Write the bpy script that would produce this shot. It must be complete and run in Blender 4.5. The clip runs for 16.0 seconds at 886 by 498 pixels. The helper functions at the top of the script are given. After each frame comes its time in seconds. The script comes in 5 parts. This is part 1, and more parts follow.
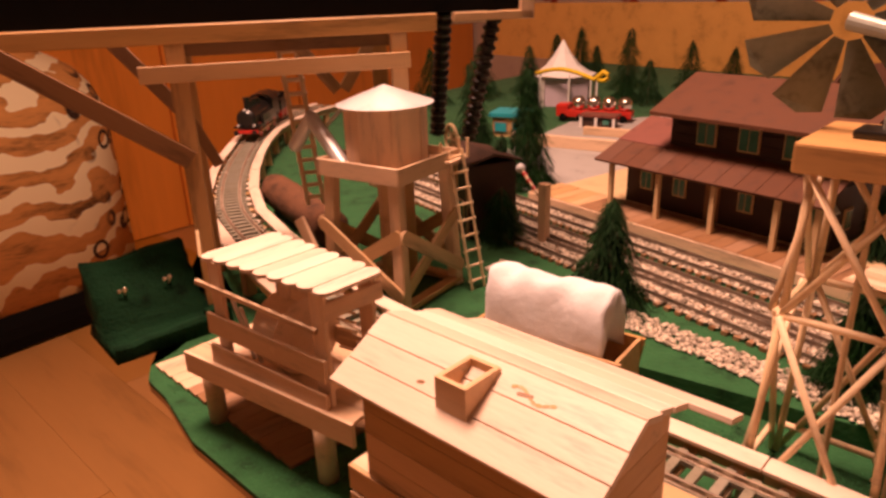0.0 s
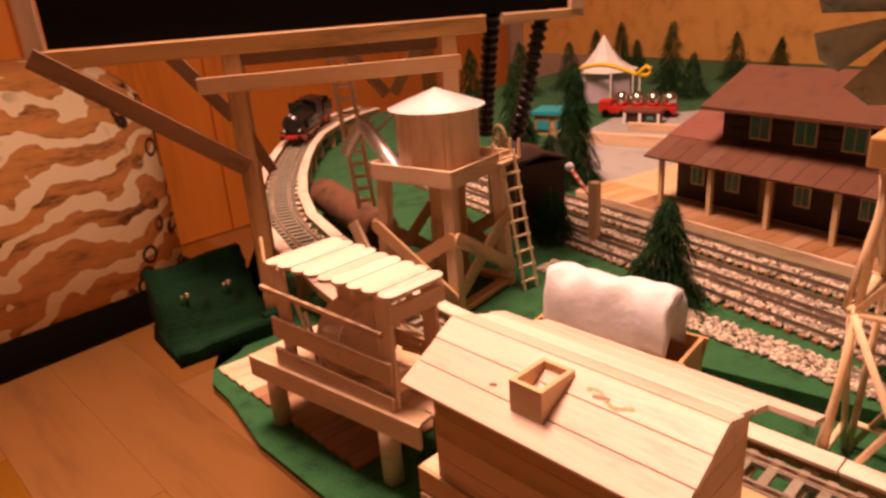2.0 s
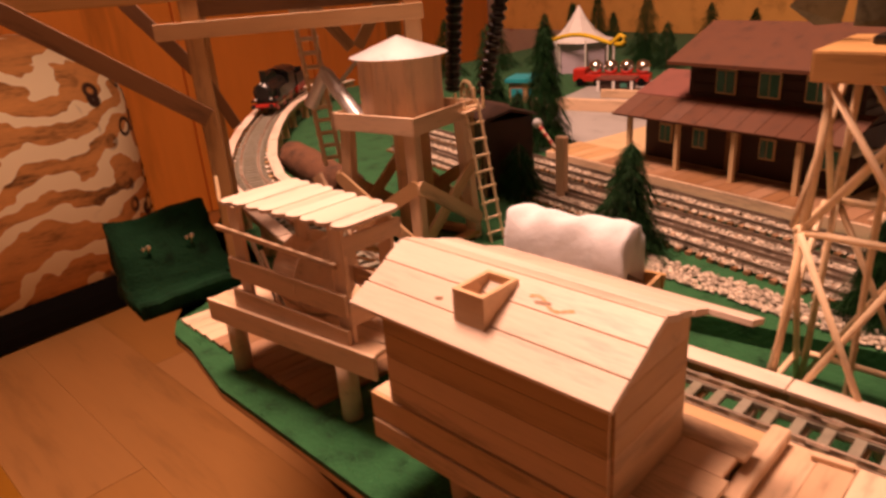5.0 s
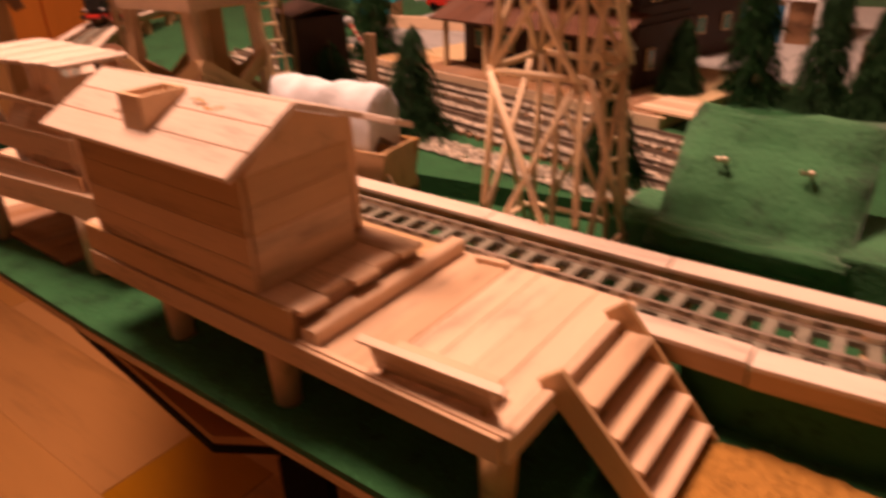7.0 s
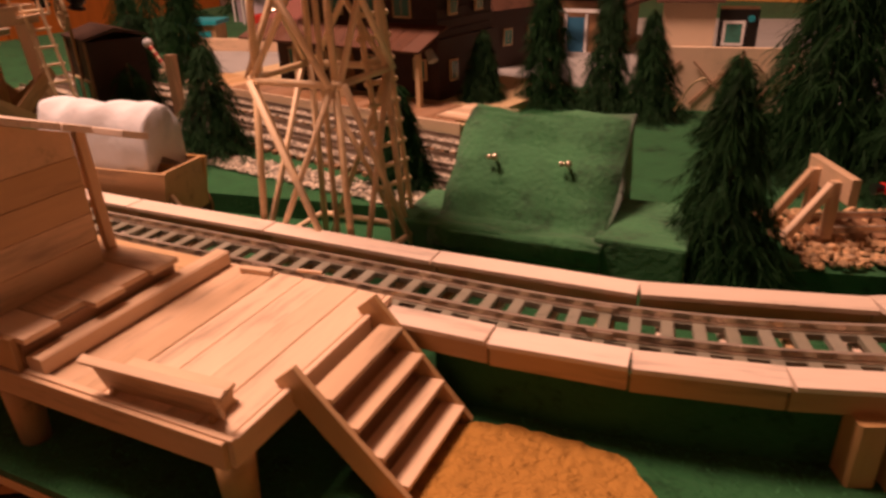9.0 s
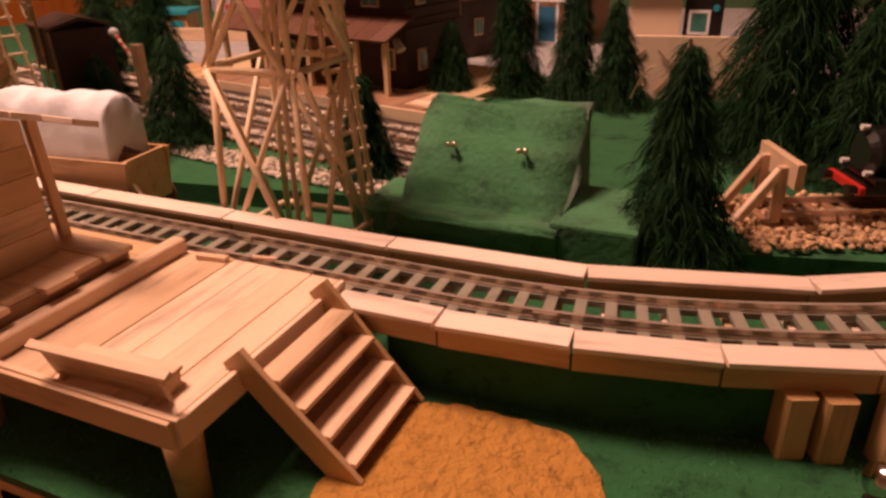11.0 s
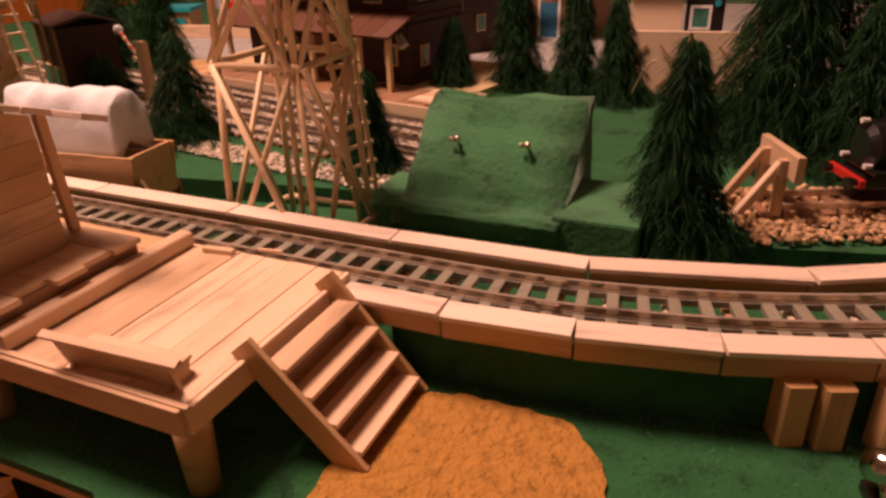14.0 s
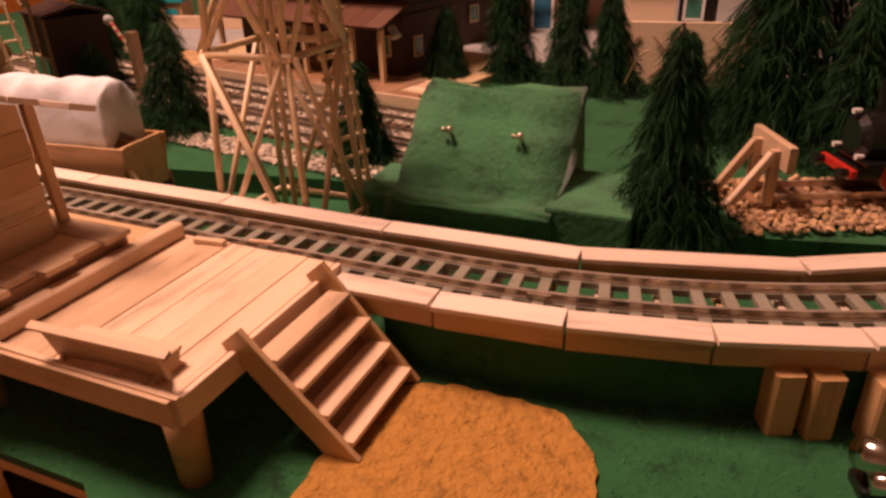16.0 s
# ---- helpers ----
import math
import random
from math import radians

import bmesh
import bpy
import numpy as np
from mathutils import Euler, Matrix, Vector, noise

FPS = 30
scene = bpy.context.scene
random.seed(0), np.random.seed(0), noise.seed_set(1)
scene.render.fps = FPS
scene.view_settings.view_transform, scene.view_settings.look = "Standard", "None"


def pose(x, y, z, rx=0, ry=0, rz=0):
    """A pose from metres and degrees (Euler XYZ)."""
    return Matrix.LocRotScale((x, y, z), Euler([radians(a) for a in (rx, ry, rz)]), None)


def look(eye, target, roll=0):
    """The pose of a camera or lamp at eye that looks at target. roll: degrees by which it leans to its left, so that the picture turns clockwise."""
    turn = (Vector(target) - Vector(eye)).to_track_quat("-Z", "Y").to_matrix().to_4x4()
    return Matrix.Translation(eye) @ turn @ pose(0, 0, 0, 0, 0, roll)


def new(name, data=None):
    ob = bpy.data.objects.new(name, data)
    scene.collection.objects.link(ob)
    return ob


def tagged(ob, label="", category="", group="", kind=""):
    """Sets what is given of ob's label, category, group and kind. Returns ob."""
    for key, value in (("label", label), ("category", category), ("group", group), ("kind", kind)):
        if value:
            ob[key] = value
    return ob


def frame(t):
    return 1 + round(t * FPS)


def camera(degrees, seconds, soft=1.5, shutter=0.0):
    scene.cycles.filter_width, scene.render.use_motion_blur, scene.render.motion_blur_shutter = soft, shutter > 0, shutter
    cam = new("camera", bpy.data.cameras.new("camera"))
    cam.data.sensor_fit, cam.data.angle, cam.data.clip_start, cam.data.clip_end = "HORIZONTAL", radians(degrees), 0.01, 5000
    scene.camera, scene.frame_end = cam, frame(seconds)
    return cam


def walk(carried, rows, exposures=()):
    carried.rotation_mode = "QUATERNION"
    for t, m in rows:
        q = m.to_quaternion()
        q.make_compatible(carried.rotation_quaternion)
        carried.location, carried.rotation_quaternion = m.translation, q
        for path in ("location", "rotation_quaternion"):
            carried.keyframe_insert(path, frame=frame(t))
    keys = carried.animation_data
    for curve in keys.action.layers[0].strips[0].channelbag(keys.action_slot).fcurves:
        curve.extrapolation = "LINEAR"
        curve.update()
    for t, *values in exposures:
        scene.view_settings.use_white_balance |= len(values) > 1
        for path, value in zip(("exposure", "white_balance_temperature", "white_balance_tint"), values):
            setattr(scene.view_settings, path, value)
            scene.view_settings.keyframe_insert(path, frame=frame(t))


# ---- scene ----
cam = camera(65.7, 16.0, soft=2.8, shutter=0.9)
PATH = [
    (0, (-0.01842, -0.13642, 0.22365), (-1.30497, 1.21697, -0.49266), -2.00),
    (0.5, (-0.02024, -0.14107, 0.22591), (-1.32648, 1.19886, -0.48003), -2.57),
    (1, (-0.02550, -0.14187, 0.22844), (-1.37438, 1.15789, -0.47237), -3.18),
    (1.5, (-0.02613, -0.14499, 0.22996), (-1.39157, 1.14064, -0.46483), -3.67),
    (2, (-0.02591, -0.14511, 0.22651), (-1.38838, 1.13331, -0.48715), -4.18),
    (2.5, (-0.02643, -0.14579, 0.22660), (-1.38558, 1.12988, -0.49822), -4.37),
    (3, (-0.02623, -0.14675, 0.22396), (-1.37973, 1.12920, -0.51088), -4.35),
    (3.2, (-0.02592, -0.14568, 0.21953), (-1.36980, 1.13064, -0.53210), -4.53),
    (5.5, (0.00357, -0.14050, 0.19440), (-1.30486, 1.16589, -0.56808), -3.92),
    (6, (0.02658, -0.13252, 0.18166), (-1.23556, 1.20190, -0.60976), -2.72),
    (6.5, (0.05318, -0.12751, 0.17055), (-1.15018, 1.24092, -0.65365), -2.49),
    (7, (0.07275, -0.11890, 0.15878), (-1.01318, 1.30720, -0.72835), -1.63),
    (7.5, (0.08847, -0.11577, 0.15004), (-0.88441, 1.38431, -0.74622), -1.23),
    (8, (0.09633, -0.11078, 0.14971), (-0.80368, 1.43129, -0.75140), -1.15),
    (8.5, (0.09989, -0.10630, 0.15426), (-0.77340, 1.47663, -0.70114), -1.57),
    (9, (0.11235, -0.10103, 0.15221), (-0.67823, 1.53219, -0.68898), -1.74),
    (11.3, (0.12783, -0.10104, 0.15204), (-0.61509, 1.54103, -0.71495), -1.56),
    (11.5, (0.12947, -0.10600, 0.15360), (-0.62205, 1.53811, -0.70203), -1.72),
    (12, (0.12805, -0.10460, 0.15197), (-0.62557, 1.53461, -0.71119), -1.85),
    (12.5, (0.12910, -0.10335, 0.15173), (-0.61590, 1.53699, -0.71676), -1.88),
    (13, (0.12818, -0.10411, 0.15135), (-0.61238, 1.53619, -0.72099), -1.71),
    (13.5, (0.12733, -0.10414, 0.15085), (-0.61477, 1.53474, -0.72286), -1.68),
    (14, (0.12626, -0.10470, 0.15184), (-0.62145, 1.53161, -0.72188), -1.78),
    (14.5, (0.12659, -0.10497, 0.15128), (-0.61944, 1.52935, -0.72762), -1.81),
    (15, (0.12757, -0.10469, 0.15082), (-0.61390, 1.53095, -0.72948), -1.78),
    (15.5, (0.12745, -0.10488, 0.15023), (-0.60914, 1.52847, -0.73837), -1.78),
    (16, (0.12715, -0.10407, 0.15100), (-0.60296, 1.52916, -0.74316), -1.67),
]
walk(cam, [(t, look(eye, target, roll)) for t, eye, target, roll in PATH], [(0, -0.17, 6550, 8), (3.2, -0.18, 6550, 8), (5.5, -0.36, 6450, 6), (6.5, -0.36, 6450, 7), (8, -0.46, 6350, 7), (9.2, -0.58, 6250, 6), (11.5, -0.47, 6000, 5), (16, -0.48, 6000, 5)])

# ---------------------------------------------------------------- light
world = bpy.data.worlds.new("room_air")
world.use_nodes = True
world.node_tree.nodes["Background"].inputs[0].default_value = (1.0, 0.62, 0.34, 1)
world.node_tree.nodes["Background"].inputs[1].default_value = 0.05
scene.world = world


WARM = (1.0, 0.53, 0.385)
# hanging lamp throws the light down; added point fill lights the room a little
shade = bpy.data.lights.new("ceiling_light", "AREA")
shade.shape, shade.size, shade.energy, shade.color = "DISK", 0.40, 33, WARM
new("ceiling_light", shade).matrix_basis = look((-0.43, 0.12, 1.16), (-0.41, 0.14, 0.0))
fill_light = bpy.data.lights.new("ambient_fill", "POINT")
fill_light.energy, fill_light.color, fill_light.shadow_soft_size = 17, WARM, 0.10
new("ambient_fill", fill_light).matrix_basis = pose(-0.43, 0.10, 1.28)

# ---------------------------------------------------------------- materials


def mat(name, base, rough=0.6, metal=0.0, var=0.25, scale=60.0, bump=0.2, bump_scale=None, dark=None, stretch=(1, 1, 1),
        per_object=0.0, coat=0.0, sheen=0.0, trans=0.0, grain=0.0):
    m = bpy.data.materials.new(name)
    m.use_nodes = True
    nt = m.node_tree
    bsdf = nt.nodes["Principled BSDF"]
    N = nt.nodes.new
    L = nt.links.new
    tc, mp = N("ShaderNodeTexCoord"), N("ShaderNodeMapping")
    mp.inputs["Scale"].default_value = stretch
    L(tc.outputs["Object"], mp.inputs[0])
    info = N("ShaderNodeObjectInfo")
    off = N("ShaderNodeVectorMath")
    off.operation = "MULTIPLY_ADD"
    L(info.outputs["Random"], off.inputs[0])
    off.inputs[1].default_value = (0.37, 0.53, 0.71)
    L(mp.outputs[0], off.inputs[2])
    n1, n2 = N("ShaderNodeTexNoise"), N("ShaderNodeTexNoise")
    n1.inputs["Scale"].default_value, n1.inputs["Detail"].default_value = scale, 5
    n2.inputs["Scale"].default_value, n2.inputs["Detail"].default_value = scale * 7, 3
    L(off.outputs[0], n1.inputs[0]), L(off.outputs[0], n2.inputs[0])
    mixn = N("ShaderNodeMath")
    mixn.operation = "MULTIPLY_ADD"
    L(n2.outputs[0], mixn.inputs[0])
    mixn.inputs[1].default_value = 0.35
    L(n1.outputs[0], mixn.inputs[2])
    ramp = N("ShaderNodeValToRGB")
    dk = dark or tuple(c * (1 - var) ** 2 for c in base)
    lt = tuple(min(1, c * (1 + var * 0.6)) for c in base)
    ramp.color_ramp.elements[0].position, ramp.color_ramp.elements[0].color = 0.42, (*dk, 1)
    ramp.color_ramp.elements[1].position, ramp.color_ramp.elements[1].color = 0.95, (*lt, 1)
    e = ramp.color_ramp.elements.new(0.62)
    e.color = (*base, 1)
    L(mixn.outputs[0], ramp.inputs[0])
    out = ramp.outputs[0]
    if per_object:
        hsv = N("ShaderNodeHueSaturation")
        mr = N("ShaderNodeMapRange")
        mr.inputs[3].default_value, mr.inputs[4].default_value = 1 - per_object, 1 + per_object * 0.7
        L(info.outputs["Random"], mr.inputs[0])
        L(mr.outputs[0], hsv.inputs["Value"])
        mr2 = N("ShaderNodeMapRange")
        mr2.inputs[3].default_value, mr2.inputs[4].default_value = 1.12, 0.9
        L(info.outputs["Random"], mr2.inputs[0])
        L(mr2.outputs[0], hsv.inputs["Saturation"])
        L(out, hsv.inputs["Color"])
        out = hsv.outputs[0]
    L(out, bsdf.inputs["Base Color"])
    bsdf.inputs["Metallic"].default_value = metal
    bsdf.inputs["Coat Weight"].default_value = coat
    bsdf.inputs["Sheen Weight"].default_value = sheen
    bsdf.inputs["Transmission Weight"].default_value = trans
    rr = N("ShaderNodeMapRange")
    rr.inputs[3].default_value, rr.inputs[4].default_value = max(0.04, rough - 0.12), min(1, rough + 0.12)
    L(n1.outputs[0], rr.inputs[0])
    L(rr.outputs[0], bsdf.inputs["Roughness"])
    if bump:
        b = N("ShaderNodeBump")
        b.inputs["Strength"].default_value, b.inputs["Distance"].default_value = bump, 0.001
        if bump_scale:
            n3 = N("ShaderNodeTexNoise")
            n3.inputs["Scale"].default_value, n3.inputs["Detail"].default_value = bump_scale, 6
            L(tc.outputs["Object"], n3.inputs[0])
            L(n3.outputs[0], b.inputs["Height"])
        else:
            L(mixn.outputs[0], b.inputs["Height"])
        L(b.outputs[0], bsdf.inputs["Normal"])
    return m


WOOD = mat("pale_stick_wood", (0.75, 0.545, 0.37), 0.43, var=0.22, scale=110, stretch=(0.16, 1, 1), per_object=0.20, bump=0.25)
# palest wood, for roof planks and trestle top boards; WOOD2 is darker
WOOD_PALE = mat("whitish_stick_wood", (0.80, 0.65, 0.53), 0.5, var=0.18, scale=110, stretch=(0.16, 1, 1), per_object=0.12, bump=0.25)
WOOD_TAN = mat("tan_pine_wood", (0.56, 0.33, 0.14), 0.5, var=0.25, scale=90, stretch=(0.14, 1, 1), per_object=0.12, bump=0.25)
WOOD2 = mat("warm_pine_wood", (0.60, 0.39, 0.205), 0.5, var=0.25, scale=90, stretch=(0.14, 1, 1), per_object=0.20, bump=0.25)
# dark wood, also used as painted shade under hut, porch and stair treads
WOOD_DARK = mat("dark_and_shaded_wood", (0.30, 0.165, 0.085), 0.6, var=0.3, scale=90, stretch=(0.2, 1, 1), per_object=0.2)
DOWEL = mat("match_stick_wood", (0.84, 0.64, 0.41), 0.5, var=0.15, scale=120, stretch=(0.2, 1, 1), per_object=0.12)
FELT = mat("green_felt", (0.026, 0.108, 0.038), 0.95, var=0.38, scale=75, bump=0.7, bump_scale=420, sheen=0.12)
FELT_HILL = mat("thick_green_felt", (0.046, 0.168, 0.064), 0.95, var=0.42, scale=55, bump=1.0, bump_scale=330, sheen=0.2)
# felt darkened in its colour for the block that gets less light
FELT_SHADED = mat("shaded_green_felt", (0.007, 0.034, 0.014), 0.95, var=0.42, scale=75, bump=1.0, bump_scale=420)
FIBRE = mat("felt_fibres", (0.085, 0.270, 0.115), 0.95, var=0.3, scale=40, bump=0)
SAND = mat("ochre_sand", (0.46, 0.235, 0.055), 0.95, var=0.22, scale=170, bump=1.0, bump_scale=300)
SAND.node_tree.nodes["Bump"].inputs["Distance"].default_value = 0.004
STONE = mat("pale_gravel", (0.58, 0.50, 0.40), 0.85, var=0.4, scale=240, bump=0.3)
RAIL = mat("rail_metal", (0.70, 0.58, 0.47), 0.24, metal=0.6, var=0.3, scale=60, bump=0.1)
RAIL_DARK = mat("dark_rail_metal", (0.26, 0.21, 0.17), 0.35, metal=0.6, var=0.3, scale=60, bump=0.1)
SLEEPER = mat("grey_brown_plastic", (0.265, 0.245, 0.185), 0.5, var=0.2, scale=200, per_object=0.1)
NEEDLE = mat("fir_needles", (0.011, 0.040, 0.011), 0.7, var=0.5, scale=70, bump=0, per_object=0.25)
TRUNK = mat("fir_trunk", (0.12, 0.07, 0.035), 0.8)
CANVAS = mat("white_canvas", (0.78, 0.80, 0.84), 0.9, var=0.06, scale=60, bump=0.6, bump_scale=160)
BLADE_TIN = mat("weathered_grey_green_tin", (0.20, 0.22, 0.17), 0.5, metal=0.2, var=0.5, scale=60, bump=0.2)
TIN = mat("tin_plate", (0.80, 0.81, 0.83), 0.38, metal=0.35, var=0.1, scale=50, bump=0.15)
TIN_DULL = mat("dull_grey_tin", (0.40, 0.43, 0.38), 0.4, metal=0.15, var=0.25, scale=40, bump=0.2)
BLACK = mat("black_paint", (0.010, 0.009, 0.008), 0.32, var=0.2, scale=60, coat=0.2)
BLACK_MATT = mat("black_card", (0.004, 0.0035, 0.003), 0.85, var=0.2, scale=60)
RED = mat("red_plastic", (0.48, 0.025, 0.016), 0.35, var=0.15, scale=80)
ROOF_RED = mat("red_brown_roof", (0.112, 0.043, 0.021), 0.7, var=0.2, scale=90, bump=0.3, per_object=0.15)
ROOF_PINK = mat("brick_red_roof", (0.185, 0.062, 0.045), 0.75, var=0.2, scale=90, per_object=0.1)
LOG_WALL = mat("dark_brown_boards", (0.038, 0.017, 0.010), 0.6, var=0.3, scale=80, stretch=(0.2, 1, 1))
CREAM = mat("cream_paint", (0.62, 0.46, 0.26), 0.55, var=0.1)
GLASS_GREEN = mat("green_window_pane", (0.06, 0.22, 0.17), 0.12, var=0.2, coat=0.4)
PAVING = mat("grey_paving", (0.38, 0.37, 0.355), 0.8, var=0.15, scale=30, bump=0.3)
LOG = mat("rough_bark", (0.13, 0.056, 0.026), 0.9, var=0.4, scale=60, bump=1.0, bump_scale=260)
BRASS = mat("brass", (0.72, 0.64, 0.50), 0.3, metal=1.0)
CHROME = mat("chrome", (0.75, 0.72, 0.68), 0.12, metal=1.0, bump=0)
YELLOW = mat("yellow_plastic", (0.80, 0.55, 0.03), 0.4, var=0.1)
TURQ = mat("turquoise_paint", (0.03, 0.33, 0.40), 0.4, var=0.15)
BLUE = mat("blue_paint", (0.04, 0.16, 0.28), 0.45, var=0.15)
PANEL = mat("pinkish_card", (0.80, 0.60, 0.42), 0.8, var=0.08, scale=20)
PURPLE = mat("lilac_fabric", (0.50, 0.42, 0.50), 0.8, var=0.1)
WHITE = mat("white_card", (0.76, 0.74, 0.72), 0.7, var=0.05)
ORANGE_WOOD = mat("orange_veneer", (0.90, 0.33, 0.05), 0.38, var=0.2, scale=5, stretch=(1, 1, 0.12), bump=0.03, coat=0.15)
FLOOR_WOOD = mat("laminate_floor", (0.51, 0.24, 0.053), 0.36, var=0.16, scale=5, stretch=(0.25, 1.6, 1), bump=0.05, per_object=0.14)
PLASTER = mat("cream_plaster", (0.78, 0.72, 0.64), 0.9, var=0.06, scale=6)
CORK = mat("tan_cork_board", (0.62, 0.33, 0.095), 0.9, var=0.16, scale=26, bump=0.4)
TABLE_WOOD = mat("brown_table_board", (0.34, 0.16, 0.06), 0.5, var=0.2, scale=12, stretch=(0.2, 1, 1), bump=0.05)


def fabric():
    """Brown throw with cream brush strokes and black rings."""
    m = mat("patterned_plush", (0.56, 0.27, 0.080), 0.95, var=0.55, scale=16, stretch=(1, 0.35, 1.6), bump=0.8, bump_scale=220)
    nt = m.node_tree
    N, L = nt.nodes.new, nt.links.new
    bsdf = nt.nodes["Principled BSDF"]
    base = bsdf.inputs["Base Color"].links[0].from_socket
    tc = N("ShaderNodeTexCoord")
    mp = N("ShaderNodeMapping")
    mp.inputs["Rotation"].default_value = (radians(-16), 0, 0)
    mp.inputs["Scale"].default_value = (1, 0.7, 1)
    L(tc.outputs["Object"], mp.inputs[0])
    w = N("ShaderNodeTexWave")
    w.bands_direction = "Z"
    w.inputs["Scale"].default_value, w.inputs["Distortion"].default_value = 3.3, 9.0
    w.inputs["Detail"].default_value, w.inputs["Detail Scale"].default_value = 3.0, 2.0
    L(mp.outputs[0], w.inputs[0])
    r = N("ShaderNodeValToRGB")
    r.color_ramp.elements[0].position, r.color_ramp.elements[1].position = 0.60, 0.63
    L(w.outputs[0], r.inputs[0])
    mix = N("ShaderNodeMix")
    mix.data_type = "RGBA"
    L(r.outputs[0], mix.inputs[0])
    L(base, mix.inputs[6])
    mix.inputs[7].default_value = (0.92, 0.80, 0.52, 1)
    v = N("ShaderNodeTexVoronoi")
    v.inputs["Scale"].default_value = 15
    L(tc.outputs["Object"], v.inputs[0])
    r2 = N("ShaderNodeValToRGB")
    es = r2.color_ramp.elements
    es[0].position, es[0].color = 0.24, (0, 0, 0, 1)
    es[1].position, es[1].color = 0.46, (0, 0, 0, 1)
    a = es.new(0.30)
    a.color = (1, 1, 1, 1)
    b = es.new(0.39)
    b.color = (1, 1, 1, 1)
    L(v.outputs[0], r2.inputs[0])
    n = N("ShaderNodeTexNoise")
    n.inputs["Scale"].default_value = 2.2
    L(tc.outputs["Object"], n.inputs[0])
    r3 = N("ShaderNodeValToRGB")
    r3.color_ramp.elements[0].position, r3.color_ramp.elements[1].position = 0.48, 0.56
    L(n.outputs[0], r3.inputs[0])
    mul = N("ShaderNodeMath")
    mul.operation = "MULTIPLY"
    L(r2.outputs[0], mul.inputs[0]), L(r3.outputs[0], mul.inputs[1])
    mix2 = N("ShaderNodeMix")
    mix2.data_type = "RGBA"
    L(mul.outputs[0], mix2.inputs[0])
    L(mix.outputs[2], mix2.inputs[6])
    mix2.inputs[7].default_value = (0.035, 0.014, 0.007, 1)
    L(mix2.outputs[2], bsdf.inputs["Base Color"])
    return m


PLUSH = fabric()
for _m in (BLACK_MATT, NEEDLE, FELT, FELT_SHADED, FIBRE, CORK, SAND):
    _m.node_tree.nodes["Principled BSDF"].inputs["Specular IOR Level"].default_value = 0.12


def wallpaper():
    m = mat("flowered_wallpaper", (0.74, 0.66, 0.58), 0.85, var=0.06, scale=8, bump=0.05)
    nt = m.node_tree
    N, L = nt.nodes.new, nt.links.new
    bsdf = nt.nodes["Principled BSDF"]
    base = bsdf.inputs["Base Color"].links[0].from_socket
    tc, v, r, mix = N("ShaderNodeTexCoord"), N("ShaderNodeTexVoronoi"), N("ShaderNodeValToRGB"), N("ShaderNodeMix")
    v.inputs["Scale"].default_value = 9
    L(tc.outputs["Object"], v.inputs[0])
    r.color_ramp.elements[0].position, r.color_ramp.elements[0].color = 0.22, (1, 1, 1, 1)
    r.color_ramp.elements[1].position, r.color_ramp.elements[1].color = 0.34, (0, 0, 0, 1)
    L(v.outputs[0], r.inputs[0])
    mix.data_type = "RGBA"
    L(r.outputs[0], mix.inputs[0]), L(base, mix.inputs[6])
    mix.inputs[7].default_value = (0.42, 0.08, 0.05, 1)
    L(mix.outputs[2], bsdf.inputs["Base Color"])
    return m


WALLPAPER = wallpaper()

# ---------------------------------------------------------------- builders


def thing(name, m, label, category, group="", kind=""):
    ob = new(name)
    ob.empty_display_size = 0.01
    ob.matrix_basis = m
    return tagged(ob, label, category, group, kind)


def mesh_of(name, verts, faces, material, smooth=False):
    me = bpy.data.meshes.new(name)
    me.from_pydata([tuple(v) for v in verts], [], [tuple(f) for f in faces])
    me.materials.append(material)
    if smooth:
        me.shade_smooth()
    me.update()
    return me


def put(name, me, parent=None, m=None, label=""):
    ob = new(name, me)
    if parent is not None:
        ob.parent = parent
    if m is not None:
        ob.matrix_basis = m
    return tagged(ob, label)


def part(name, bm, material, parent, label="", m=None, smooth=False):
    me = bpy.data.meshes.new(name)
    bmesh.ops.recalc_face_normals(bm, faces=bm.faces)
    bm.to_mesh(me)
    bm.free()
    me.materials.append(material)
    if smooth:
        me.shade_smooth()
    return put(name, me, parent, m, label)


CACHE = {}


def stick_mesh(length, w, t, material, rounded):
    key = (round(length, 4), round(w, 4), round(t, 4), material.name, rounded)
    if key in CACHE:
        return CACHE[key]
    h, c = length / 2, min(w, t) * 0.10
    if rounded:
        out = []
        for sx in (1, -1):
            for k in range(7):
                a = radians(-90 + 30 * k)
                out.append((sx * (h - w / 2 + math.cos(a) * w / 2), sx * math.sin(a) * w / 2))
        n = len(out)
        verts = [(x, y, -t / 2) for x, y in out] + [(x, y, t / 2) for x, y in out]
        faces = [tuple(range(n))[::-1], tuple(range(n, 2 * n))] + [(i, (i + 1) % n, n + (i + 1) % n, n + i) for i in range(n)]
    else:
        a, b = w / 2, t / 2
        ring = [(a, b - c), (a - c, b), (c - a, b), (-a, b - c), (-a, c - b), (c - a, -b), (a - c, -b), (a, c - b)]
        verts = [(-h, y, z) for y, z in ring] + [(h, y, z) for y, z in ring]
        faces = [tuple(range(8))[::-1], tuple(range(8, 16))] + [(i, (i + 1) % 8, 8 + (i + 1) % 8, 8 + i) for i in range(8)]
        faces = [f[::-1] for f in faces]
    CACHE[key] = mesh_of("stick", verts, faces, material)
    return CACHE[key]


